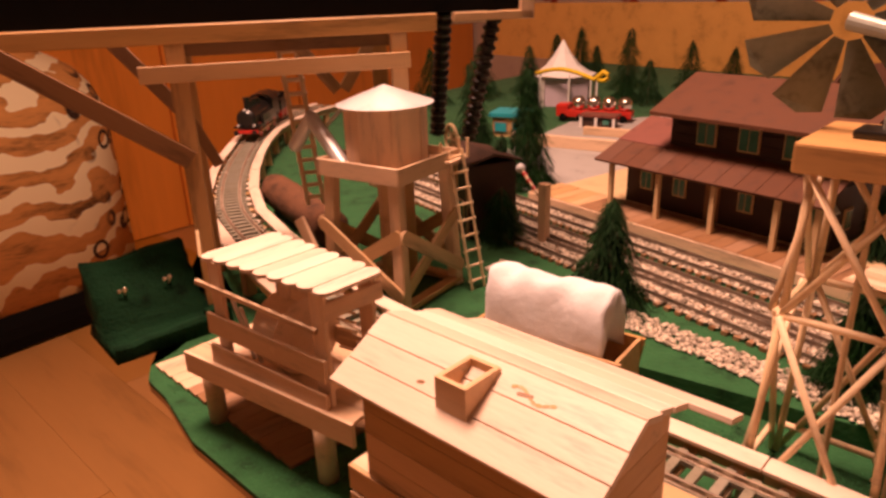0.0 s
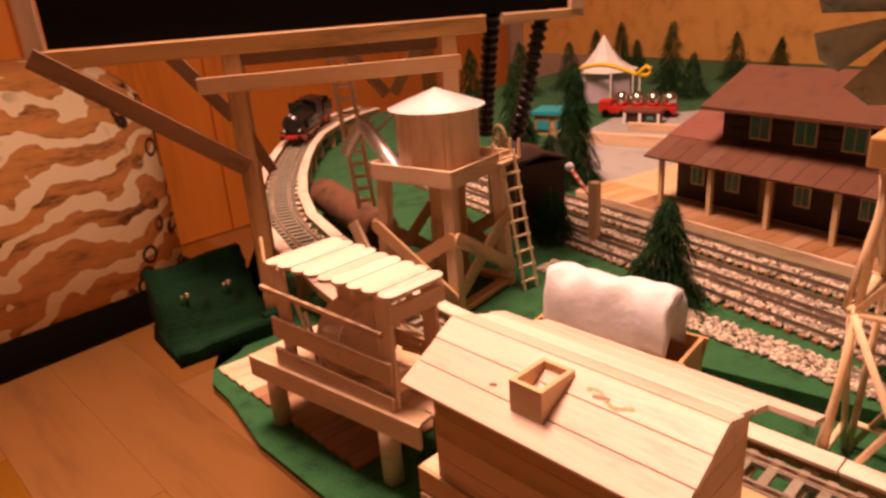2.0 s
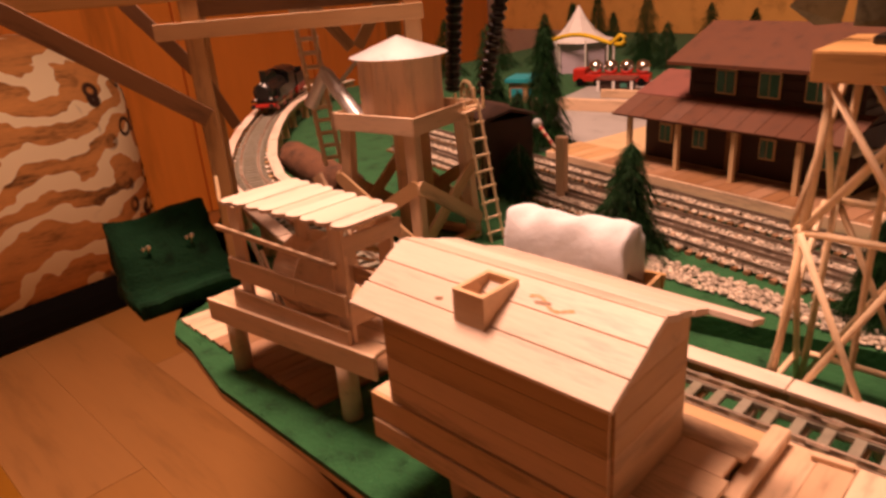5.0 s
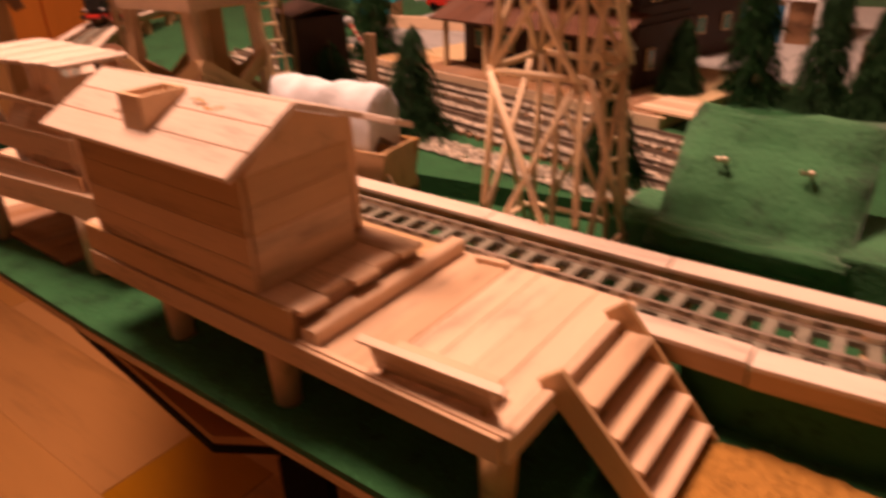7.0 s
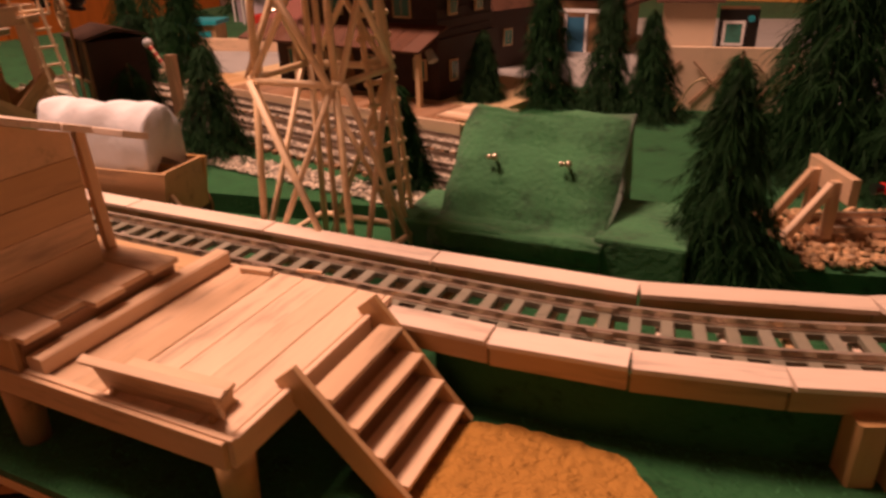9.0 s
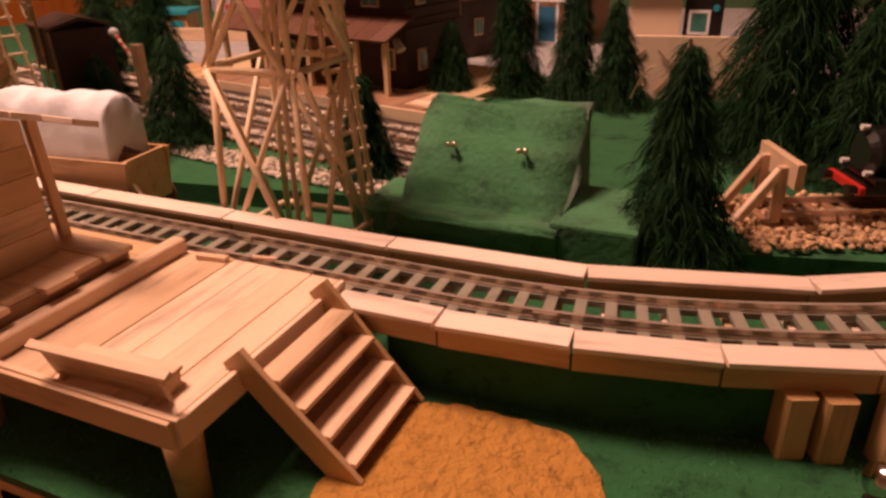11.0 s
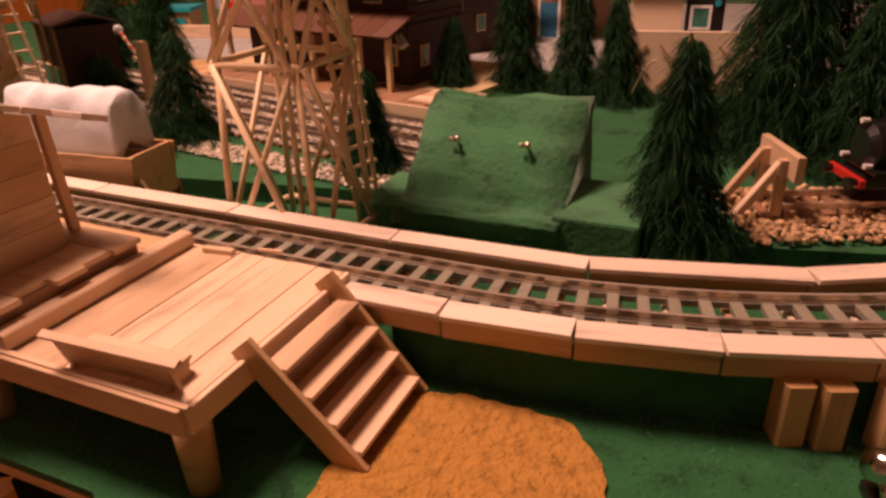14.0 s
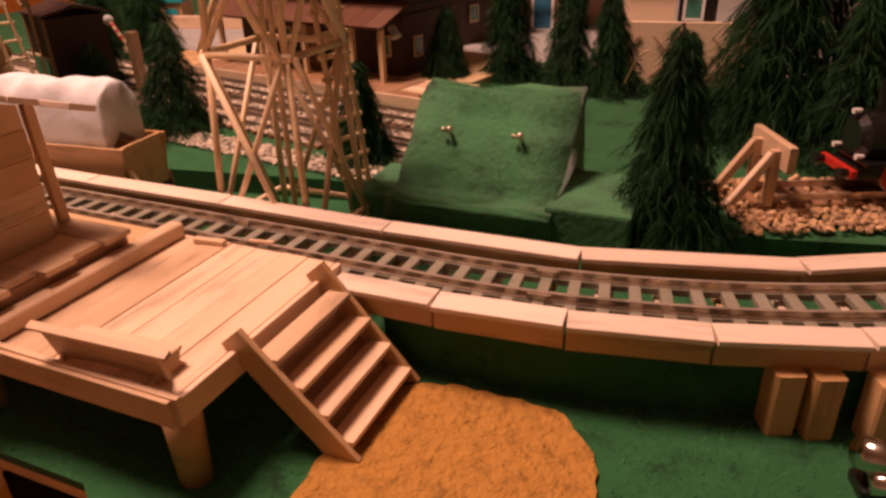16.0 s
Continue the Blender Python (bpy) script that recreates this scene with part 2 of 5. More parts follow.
def stick(parent, name, p, q, w, t, material=None, up=(0, 0, 1), rounded=False, label=""):
    """A wooden strip from p to q, w wide and t thick, its flat side towards up."""
    material = material or WOOD
    p, q, up = Vector(p), Vector(q), Vector(up)
    x = (q - p).normalized()
    y = up.cross(x)
    if y.length < 1e-4:
        y = Vector((0, 1, 0)).cross(x)
    y.normalize()
    z = x.cross(y)
    m = Matrix((x, y, z)).transposed().to_4x4()
    m.translation = (p + q) / 2
    return put(name, stick_mesh((q - p).length, w, t, material, rounded), parent, m, label)


def box_bm(*boxes, bevel=0.0):
    """Boxes given as (x0, y0, z0, x1, y1, z1)."""
    bm = bmesh.new()
    for x0, y0, z0, x1, y1, z1 in boxes:
        bmesh.ops.create_cube(bm, size=1, matrix=Matrix.LocRotScale(((x0 + x1) / 2, (y0 + y1) / 2, (z0 + z1) / 2), None, (x1 - x0, y1 - y0, z1 - z0)))
    if bevel:
        bmesh.ops.bevel(bm, geom=bm.edges[:], offset=bevel, segments=2, affect="EDGES", profile=0.6)
    return bm


def tube_bm(p, q, r0, r1=None, n=16, bm=None):
    bm = bm or bmesh.new()
    p, q = Vector(p), Vector(q)
    m = Matrix.Translation((p + q) / 2) @ (q - p).to_track_quat("Z", "Y").to_matrix().to_4x4()
    bmesh.ops.create_cone(bm, cap_ends=True, segments=n, radius1=r0, radius2=r0 if r1 is None else r1, depth=(q - p).length, matrix=m)
    return bm


def prism(outline, axis, a, b):
    """A bmesh: the outline (pairs) drawn out along an axis from a to b. axis x: pairs are y, z; axis y: x, z; axis z: x, y."""
    bm = bmesh.new()

    def v(u, w, s):
        return bm.verts.new({"x": (s, u, w), "y": (u, s, w), "z": (u, w, s)}[axis])

    lo, hi = [v(u, w, a) for u, w in outline], [v(u, w, b) for u, w in outline]
    bm.faces.new(lo), bm.faces.new(hi)
    for i in range(len(lo)):
        j = (i + 1) % len(lo)
        bm.faces.new((lo[i], lo[j], hi[j], hi[i]))
    return bm


def pebbles(name, spots, size, material, label, seed):
    """Many small uneven stones in one mesh, at spots (x, y, z)."""
    rng = np.random.default_rng(seed)
    g = (1 + 5 ** 0.5) / 2
    ico = np.array([(-1, g, 0), (1, g, 0), (-1, -g, 0), (1, -g, 0), (0, -1, g), (0, 1, g), (0, -1, -g), (0, 1, -g), (g, 0, -1), (g, 0, 1), (-g, 0, -1), (-g, 0, 1)], float) / 1.9
    tri = np.array([(0, 11, 5), (0, 5, 1), (0, 1, 7), (0, 7, 10), (0, 10, 11), (1, 5, 9), (5, 11, 4), (11, 10, 2), (10, 7, 6), (7, 1, 8)]
                   + [(3, 9, 4), (3, 4, 2), (3, 2, 6), (3, 6, 8), (3, 8, 9), (4, 9, 5), (2, 4, 11), (6, 2, 10), (8, 6, 7), (9, 8, 1)])
    verts, faces = [], []
    for i, s in enumerate(spots):
        k = size * rng.uniform(0.55, 1.25) * rng.uniform(0.7, 1.25, 3) * 0.5
        k[2] *= 0.8
        v = ico * (1 + rng.uniform(-0.16, 0.16, (12, 1))) * k
        a = rng.uniform(0, 6.3)
        v = v @ np.array([[math.cos(a), math.sin(a), 0], [-math.sin(a), math.cos(a), 0], [0, 0, 1]])
        verts.append(v + np.array(s))
        faces.append(tri + 12 * i)
    ob = new(name, mesh_of(name, np.concatenate(verts).tolist(), np.concatenate(faces).tolist(), material))
    return tagged(ob, label, "gravel", kind="stuff")


def vary_stones(m):
    """Gives every stone of the joined gravel its own tone."""
    nt = m.node_tree
    geo, mr, hs = nt.nodes.new("ShaderNodeNewGeometry"), nt.nodes.new("ShaderNodeMapRange"), nt.nodes.new("ShaderNodeHueSaturation")
    mr.inputs[3].default_value, mr.inputs[4].default_value = 0.45, 1.3
    nt.links.new(geo.outputs["Random Per Island"], mr.inputs[0])
    nt.links.new(mr.outputs[0], hs.inputs["Value"])
    base = nt.nodes["Principled BSDF"].inputs["Base Color"]
    nt.links.new(base.links[0].from_socket, hs.inputs["Color"])
    nt.links.new(hs.outputs[0], base)


STONE_OCHRE = mat("ochre_gravel", (0.56, 0.36, 0.19), 0.6, var=0.4, scale=240, bump=0.3)
vary_stones(STONE)
vary_stones(STONE_OCHRE)

# ---------------------------------------------------------------- room
FLOOR_Z = -0.66


def plain(name, bm, material, label, category):
    return tagged(part(name, bm, material, None), label, category, kind="structure")


RX0, RX1, RY0, RY1, RZ = -3.1, 2.4, -2.4, 2.9, 1.85
FLOOR = plain("floor", box_bm((RX0, RY0, FLOOR_Z - 0.05, RX1, RY1, FLOOR_Z - 0.012)), WOOD_DARK, "honey-brown laminate floor boards", "floor")
for k in range(22):
    for x0, x1 in ((RX0, -1.6 + 0.37 * (k % 3)), (-1.598 + 0.37 * (k % 3), 0.2 - 0.29 * (k % 4)), (0.202 - 0.29 * (k % 4), RX1)):
        part("floor_board", box_bm((x0, -1.9 + k * 0.19, FLOOR_Z - 0.0118, x1, -1.9 + k * 0.19 + 0.1895, FLOOR_Z)), FLOOR_WOOD, FLOOR)
plain("ceiling", box_bm((RX0, RY0, RZ, RX1, RY1, RZ + 0.06)), PLASTER, "plain cream plaster ceiling", "ceiling")
plain("wall_north", box_bm((RX0, RY1, FLOOR_Z - 0.05, RX1, RY1 + 0.1, RZ)), WALLPAPER, "pale wallpapered room wall with red flowers", "wall")
plain("wall_south", box_bm((RX0, RY0 - 0.1, FLOOR_Z - 0.05, RX1, RY0, RZ)), PLASTER, "plain cream plastered room wall", "wall")
plain("wall_west", box_bm((RX0 - 0.1, RY0, FLOOR_Z - 0.05, RX0, RY1, RZ)), PLASTER, "plain cream plastered room wall", "wall")
plain("wall_east", box_bm((RX1, RY0, FLOOR_Z - 0.05, RX1 + 0.1, RY1, RZ)), PLASTER, "plain cream plastered room wall", "wall")


def wardrobe():
    w = thing("wardrobe", pose(-2.62, 1.38, FLOOR_Z), "tall orange veneered wooden wardrobe standing on the floor", "wardrobe")
    part("body", box_bm((-0.55, -1.5, 0.0, 0.0, 1.5, 2.3), bevel=0.004), ORANGE_WOOD, w)
    for k in range(5):
        part("door", box_bm((0.003, -1.49 + k * 0.6, 0.004, 0.022, -0.90 + k * 0.6, 2.28), bevel=0.003), ORANGE_WOOD, w)


wardrobe()


def armchair():
    a = thing("armchair", pose(-2.30, 0.11, FLOOR_Z, 0, 0, 4), "armchair covered with brown and cream patterned plush throw", "armchair")
    bm = bmesh.new()
    bmesh.ops.create_cube(bm, size=1, matrix=Matrix.LocRotScale((0, -0.135, 0.43), None, (0.66, 1.43, 0.70)))
    bmesh.ops.bevel(bm, geom=[e for e in bm.edges if max(v.co.z for v in e.verts) > 0.7 and not all(abs(v.co.y + 0.85) < 0.01 for v in e.verts)], offset=0.25, segments=6, affect="EDGES", profile=0.5)
    for v in bm.verts:
        n = noise.noise(v.co * 5.0) * 0.018
        v.co += v.normal * n
    part("cushion", bm, PLUSH, a, smooth=True)
    bk = bmesh.new()
    bmesh.ops.create_cube(bk, size=1, matrix=Matrix.LocRotScale((-0.07, -0.345, 0.60), None, (0.50, 1.09, 1.02)))
    bmesh.ops.bevel(bk, geom=[e for e in bk.edges if max(v.co.z for v in e.verts) > 1.0 and not all(abs(v.co.y + 0.89) < 0.01 for v in e.verts)], offset=0.18, segments=6, affect="EDGES", profile=0.5)
    part("backrest", bk, PLUSH, a, smooth=True)
    part("base", box_bm((-0.33, -0.84, 0.0, 0.345, 0.585, 0.120), bevel=0.045), BLACK_MATT, a, "black skirted base")


armchair()

# ---------------------------------------------------------------- table and ground


def table():
    t = thing("table", pose(0, 0, 0), "brown wooden table with a black edge carrying the layout", "table")
    rim = [(-0.400, 0.026), (-0.267, 0.010), (-0.1345, -0.0045), (-0.105, 0.014), (1.06, 0.30), (1.06, 1.58), (-1.03, 1.58), (-1.03, 0.72), (-0.93, 0.46), (-0.70, 0.25), (-0.50, 0.15)]
    part("tabletop", prism(rim, "z", -0.034, -0.0300), TABLE_WOOD, t)
    part("edge_trim", prism([(x * 1.0008 - (0.0006 if x < 0 else 0), y - 0.0008) for x, y in rim], "z", -0.0385, -0.0342), BLACK_MATT, t, "black edge trim")
    part("leg", box_bm((-0.009, -0.009, FLOOR_Z, 0.009, 0.009, -0.0387)), BLACK_MATT, t, "black square leg", pose(-0.108, 0.020, 0, 0, 0, 35))
    part("side_panel", prism([(-0.094, 0.030), (0.9, 0.29), (0.9, 0.30), (-0.094, 0.040)], "z", FLOOR_Z, -0.0387), TABLE_WOOD, t)
    for x, y in ((-0.30, 0.05), (-0.05, 0.06), (0.3, 0.2), (-0.60, 0.25), (-0.9, 0.9), (0.9, 0.9)):
        part("batten", box_bm((x - 0.02, y - 0.012, -0.0298, x + 0.02, y + 0.012, -0.0077)), TABLE_WOOD, t)
    for x, y in ((-1.05, 1.5), (1.05, 1.5), (1.05, 0.06), (-0.95, 0.85)):
        part("leg", box_bm((x - 0.03, y - 0.03, FLOOR_Z, x + 0.03, y + 0.03, -0.056)), BLACK_MATT, t, "black square leg")


table()

EDGE = [(-0.432, 0.035), (-0.426, 0.014), (-0.41, 0.005), (-0.384, 0.003), (-0.33, -0.008), (-0.205, -0.010), (-0.10, -0.0095), (-0.035, -0.009), (0.0, -0.03),
        (0.04, -0.06), (0.30, -0.10), (1.0, -0.10), (1.1, 0.5), (1.1, 1.60), (-1.12, 1.60), (-1.10, 0.62), (-1.04, 0.48), (-0.94, 0.40), (-0.845, 0.318), (-0.735, 0.232), (-0.63, 0.166), (-0.55, 0.134), (-0.47, 0.105), (-0.455, 0.07)]


def ground():
    plain("baseboard_edge", prism(EDGE, "z", -0.0075, -0.0035), WOOD2, "brown fibreboard under the felt", "board")
    bm = prism(EDGE, "z", -0.003, 0.0)
    bmesh.ops.triangulate(bm, faces=[f for f in bm.faces if len(f.verts) > 4])
    plain("ground", bm, FELT, "dark green felt covering the layout board", "felt")
    # higher felt level under the yard
    up = [(-0.300, 0.150), (-0.200, 0.190), (-0.06, 0.212), (0.05, 0.206), (0.10, 0.200), (0.30, 0.245), (1.05, 0.50), (1.05, 1.58), (-1.08, 1.58), (-0.995, 0.72), (-0.955, 0.56), (-0.86, 0.44), (-0.73, 0.32), (-0.60, 0.228), (-0.46, 0.180)]
    bm = prism(up, "z", 0.0, 0.012)
    bmesh.ops.triangulate(bm, faces=[f for f in bm.faces if len(f.verts) > 4])
    plain("ground_2", bm, FELT, "raised green felt level behind the track", "felt")


ground()
plain("backdrop", box_bm((-0.88, -0.012, 0, 2.0, 0.0, 0.155)), CORK, "tan mottled cork backboard behind the layout", "backboard").matrix_basis = pose(-0.6, 1.52, 0.013, 0, 0, -8)

# ---------------------------------------------------------------- track
RAIL_Z = 0.0325


def centre_line(step=0.0105):
    """Centre of the front line: straight, a left bend at its right end and the long bend to the back."""
    pts = []
    R = 0.37
    for k in range(40, 0, -1):
        a = 0.026 * k
        pts.append((0.035 + R * math.sin(a), 0.1010 + R * (1 - math.cos(a))))
    pts += [(0.035 - 0.02 * k, 0.1010) for k in range(16)]
    bend = [(-0.20, 0.101), (-0.275, 0.1015), (-0.36, 0.112), (-0.448, 0.134), (-0.542, 0.161), (-0.618, 0.193), (-0.72, 0.258), (-0.827, 0.342), (-0.92, 0.430), (-0.985, 0.53), (-1.02, 0.63), (-1.03, 0.75)]
    for i in range(1, len(bend) - 2):
        p0, p1, p2, p3 = (np.array(bend[i + k]) for k in (-1, 0, 1, 2))
        for s in np.linspace(0, 1, 8)[1:]:
            pts.append(tuple(0.5 * (2 * p1 + (p2 - p0) * s + (2 * p0 - 5 * p1 + 4 * p2 - p3) * s * s + (3 * p1 - p0 - 3 * p2 + p3) * s ** 3)))
    pts = np.array(pts)
    d = np.r_[0, np.cumsum(np.linalg.norm(np.diff(pts, axis=0), axis=1))]
    s = np.arange(0, d[-1], step)
    return np.stack([np.interp(s, d, pts[:, 0]), np.interp(s, d, pts[:, 1])], 1)


def normals(line):
    t = np.gradient(line, axis=0)
    t /= np.linalg.norm(t, axis=1, keepdims=True)
    return t, np.stack([-t[:, 1], t[:, 0]], 1)


def sweep(line, off, w, z0, z1):
    """A bar of width w that runs along the line at the offset off."""
    _, n = normals(line)
    a, b = line + n * (off - w / 2), line + n * (off + w / 2)
    k = len(line)
    verts = [(*p, z0) for p in a] + [(*p, z0) for p in b] + [(*p, z1) for p in b] + [(*p, z1) for p in a]
    faces = []
    for i in range(k - 1):
        for s in range(4):
            s2 = (s + 1) % 4
            faces.append((s * k + i, s2 * k + i, s2 * k + i + 1, s * k + i + 1))
    faces += [(0, k, 2 * k, 3 * k), (k - 1, 4 * k - 1, 3 * k - 1, 2 * k - 1)]
    return verts, faces


def rails(parent, line, z, gauge=0.0175, metal=None):
    """Two rails, each one bar with a foot, a web and a head."""
    prof = [(-0.0011, -0.0031), (0.0011, -0.0031), (0.0011, -0.0026), (0.00035, -0.0024), (0.00035, -0.0011), (0.00068, -0.0008), (0.00068, 0.0), (-0.00068, 0.0), (-0.00068, -0.0008), (-0.00035, -0.0011), (-0.00035, -0.0024), (-0.0011, -0.0026)]
    _, n = normals(line)
    c, k = len(prof), len(line)
    for off in (-gauge / 2, gauge / 2):
        verts = [(*(line[i] + n[i] * (off + u)), z + w) for i in range(k) for u, w in prof]
        faces = [(i * c + j, i * c + (j + 1) % c, (i + 1) * c + (j + 1) % c, (i + 1) * c + j) for i in range(k - 1) for j in range(c)]
        faces += [tuple(range(c))[::-1], tuple(range((k - 1) * c, k * c))]
        put("rail", mesh_of("rail", verts, faces, metal or RAIL), parent, None, "worn metal rail")


def loft(points, radii, n=14):
    """A round tube through points with a radius at each."""
    bm = bmesh.new()
    rings = []
    for i, p in enumerate(points):
        d = (points[min(i + 1, len(points) - 1)] - points[max(i - 1, 0)]).normalized()
        q = d.to_track_quat("Z", "Y").to_matrix()
        rings.append([bm.verts.new(p + q @ Vector((math.cos(a) * radii[i], math.sin(a) * radii[i], 0))) for a in (2 * math.pi * k / n for k in range(n))])
    for r0, r1 in zip(rings, rings[1:]):
        for k in range(n):
            bm.faces.new((r0[k], r0[(k + 1) % n], r1[(k + 1) % n], r1[k]))
    bm.faces.new(rings[0]), bm.faces.new(rings[-1])
    return bm


def sleepers(parent, line, z, material=None, length=0.030, width=0.0042, every=1):
    t, _ = normals(line)
    me = stick_mesh(length, width, 0.0026, material or SLEEPER, False)
    for i in range(0, len(line), every):
        put("sleeper", me, parent, pose(line[i][0], line[i][1], z - 0.0045, 0, 0, math.degrees(math.atan2(t[i][1], t[i][0])) + 90))


LINE = centre_line()
front = thing("railway_track", pose(0, 0, 0), "curved model railway track with metal rails and brown sleepers", "track")
rails(front, LINE, RAIL_Z)
sleepers(front, LINE, RAIL_Z)
for off in (-0.0088, 0.0088):
    v, f = sweep(LINE, off, 0.0036, RAIL_Z - 0.0058, RAIL_Z - 0.0034)
    put("tie_bar", mesh_of("tie_bar", v, f, SLEEPER), front)
for off in (-0.0088, 0.0088):
    for k in range(14):
        i = 20 + k * 13
        if i < len(LINE) - 2:
            t_, n_ = normals(LINE)
            p = LINE[i] + n_[i] * off
            put("rail_joint", stick_mesh(0.008, 0.0026, 0.0022, RAIL, False), front, pose(p[0], p[1], RAIL_Z - 0.0016, 0, 0, math.degrees(math.atan2(t_[i][1], t_[i][0]))))


def trestle():
    """Wooden strips that carry the track: flat boards along both sides with a fascia under each."""
    tr = thing("track_trestle", pose(0, 0, 0), "pale wooden strip trestle carrying the track", "trestle")
    _, n = normals(LINE)
    for side in (-1, 1):
        i = 0
        while i < len(LINE) - 2:
            step = 4 if side == 1 and i < 37 else 8
            j = min(i + step, len(LINE) - 1)
            # the near side is taken by the deck between the stairs and the hut
            mid = LINE[(i + j) // 2]
            near_deck = side == 1 and -0.36 < mid[0] < 0.000 and mid[1] < 0.13
            p, q = LINE[i] + side * n[i] * 0.0235, LINE[j] + side * n[j] * 0.0235
            d = (q - p) / np.linalg.norm(q - p) * 0.0004
            if not near_deck:
                jit = random.uniform(-0.0004, 0.0004)
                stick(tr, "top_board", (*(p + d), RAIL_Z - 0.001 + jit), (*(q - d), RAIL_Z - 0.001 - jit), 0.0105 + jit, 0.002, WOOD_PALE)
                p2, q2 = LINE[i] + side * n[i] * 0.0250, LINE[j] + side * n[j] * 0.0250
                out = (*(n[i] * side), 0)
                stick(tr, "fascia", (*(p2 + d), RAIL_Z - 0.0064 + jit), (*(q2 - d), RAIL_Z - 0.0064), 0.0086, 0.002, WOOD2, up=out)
            i = j
    for i in range(1, len(LINE) - 1, 2):
        p, q = LINE[i] - n[i] * 0.0235, LINE[i] + n[i] * 0.0235
        stick(tr, "cross_bar", (*p, RAIL_Z - 0.0088), (*q, RAIL_Z - 0.0088), 0.0065, 0.002, WOOD_PALE if i % 3 else WOOD2)
    for i in list(range(2, 24, 6)) + list(range(64, len(LINE) - 1, 7)):
        for side in (-1, 1):
            p = LINE[i] + side * n[i] * 0.0215
            stick(tr, "pier", (*p, 0.0), (*p, RAIL_Z - 0.010), 0.009, 0.008, WOOD2, up=(1, 0, 0))


trestle()
_sub = LINE[(LINE[:, 0] < 0.33) & (LINE[:, 0] > 0.012) & (LINE[:, 1] < 0.26)]
v, f = sweep(_sub, 0.0195, 0.004, 0.0, 0.0235)
bank = tagged(put("felt_bank", mesh_of("felt_bank", v, f, FELT)), "dark green felt strip hanging under the track", "felt", kind="structure")
pier = thing("bridge_pier", pose(0.160, 0.096, 0, 0, 0, 22), "stack of upright wooden blocks under the track", "pier")
for k, (x, y) in enumerate(((-0.008, 0.0), (0.003, -0.002), (0.020, -0.006), (0.033, -0.006), (-0.008, 0.011), (0.004, 0.012))):
    # posts take the darker tan as painted shade from the track above
    stick(pier, "post", (x, y, 0), (x, y, 0.0225), 0.010, 0.009, WOOD_TAN, up=(1, 0, 0))
fit_ = thing("metal_fitting", pose(0.172, 0.073, 0.0, 0, 0, 15), "small shiny chrome fitting beside the bridge pier", "fitting")
part("barrel", tube_bm((0, 0, 0.013), (0.012, 0.0, 0.010), 0.0045, 0.0055, 20), CHROME, fit_, smooth=True)
part("barrel", tube_bm((0.003, -0.004, 0.006), (0.014, -0.004, 0.005), 0.0035, 0.0035, 20), CHROME, fit_, smooth=True)
part("foot", box_bm((0.001, -0.006, 0, 0.014, 0.004, 0.004), bevel=0.001), BLACK, fit_)

# ---------------------------------------------------------------- deck, stairs, bench


def deck():
    d = thing("station_deck", pose(0, 0, 0), "low wooden loading deck made of flat sticks beside the track", "deck")
    w = 0.0118
    for k in range(6):
        x = -0.0066 - k * w
        zj = random.uniform(-0.0003, 0.0003)
        stick(d, "plank", (x, 0.001, 0.0335 + zj), (x, 0.0845, 0.0335 + zj), w - 0.00025, 0.002)
    stick(d, "front_fascia", (-0.2025, -0.001, 0.0300), (0.0, -0.001, 0.0306), 0.0088, 0.002, up=(0, -1, 0))
    stick(d, "side_fascia", (0.001, 0.0, 0.0306), (0.001, 0.084, 0.0306), 0.0088, 0.002, up=(1, 0, 0))
    stick(d, "edge_strip", (-0.078, 0.0005, 0.0351), (0.002, 0.0005, 0.0351), 0.002, 0.0012)
    for x, y in ((-0.005, 0.006), (-0.095, 0.006), (-0.165, 0.010), (-0.005, 0.078), (-0.095, 0.078), (-0.165, 0.078)):
        part("leg", tube_bm((x, y, 0.0), (x, y, 0.0325), 0.0048, 0.0062, 18), WOOD2, d, smooth=True)
    # raised part under the shed
    for k in range(2):
        stick(d, "plank", (-0.2035, 0.0685 + 0.0106 * k, 0.0335), (-0.0785, 0.0685 + 0.0106 * k, 0.0335), 0.0104, 0.002, WOOD2)
    for k in range(5):
        y = 0.0068 + k * 0.0122
        zj = random.uniform(-0.0003, 0.0003)
        stick(d, "plank", (-0.2035, y, 0.0455 + zj), (-0.0775 - random.uniform(-0.004, 0.002), y, 0.0455 + zj), 0.0119, 0.002, WOOD)
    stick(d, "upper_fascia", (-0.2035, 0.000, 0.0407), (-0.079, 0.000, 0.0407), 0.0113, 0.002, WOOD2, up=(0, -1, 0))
    stick(d, "riser", (-0.0785, 0.001, 0.0400), (-0.0785, 0.062, 0.0400), 0.0094, 0.002, WOOD_DARK, up=(1, 0, 0))
    stick(d, "step_beam", (-0.0735, 0.001, 0.0375), (-0.0735, 0.083, 0.0375), 0.0065, 0.006, up=(0, 0, 1))
    stick(d, "loose_stick", (-0.062, 0.080, 0.0357), (-0.049, 0.0815, 0.0357), 0.003, 0.0022)
    stick(d, "loose_stick", (-0.040, 0.086, 0.0363), (-0.030, 0.0875, 0.0363), 0.0012, 0.0012)
    return d


deck()


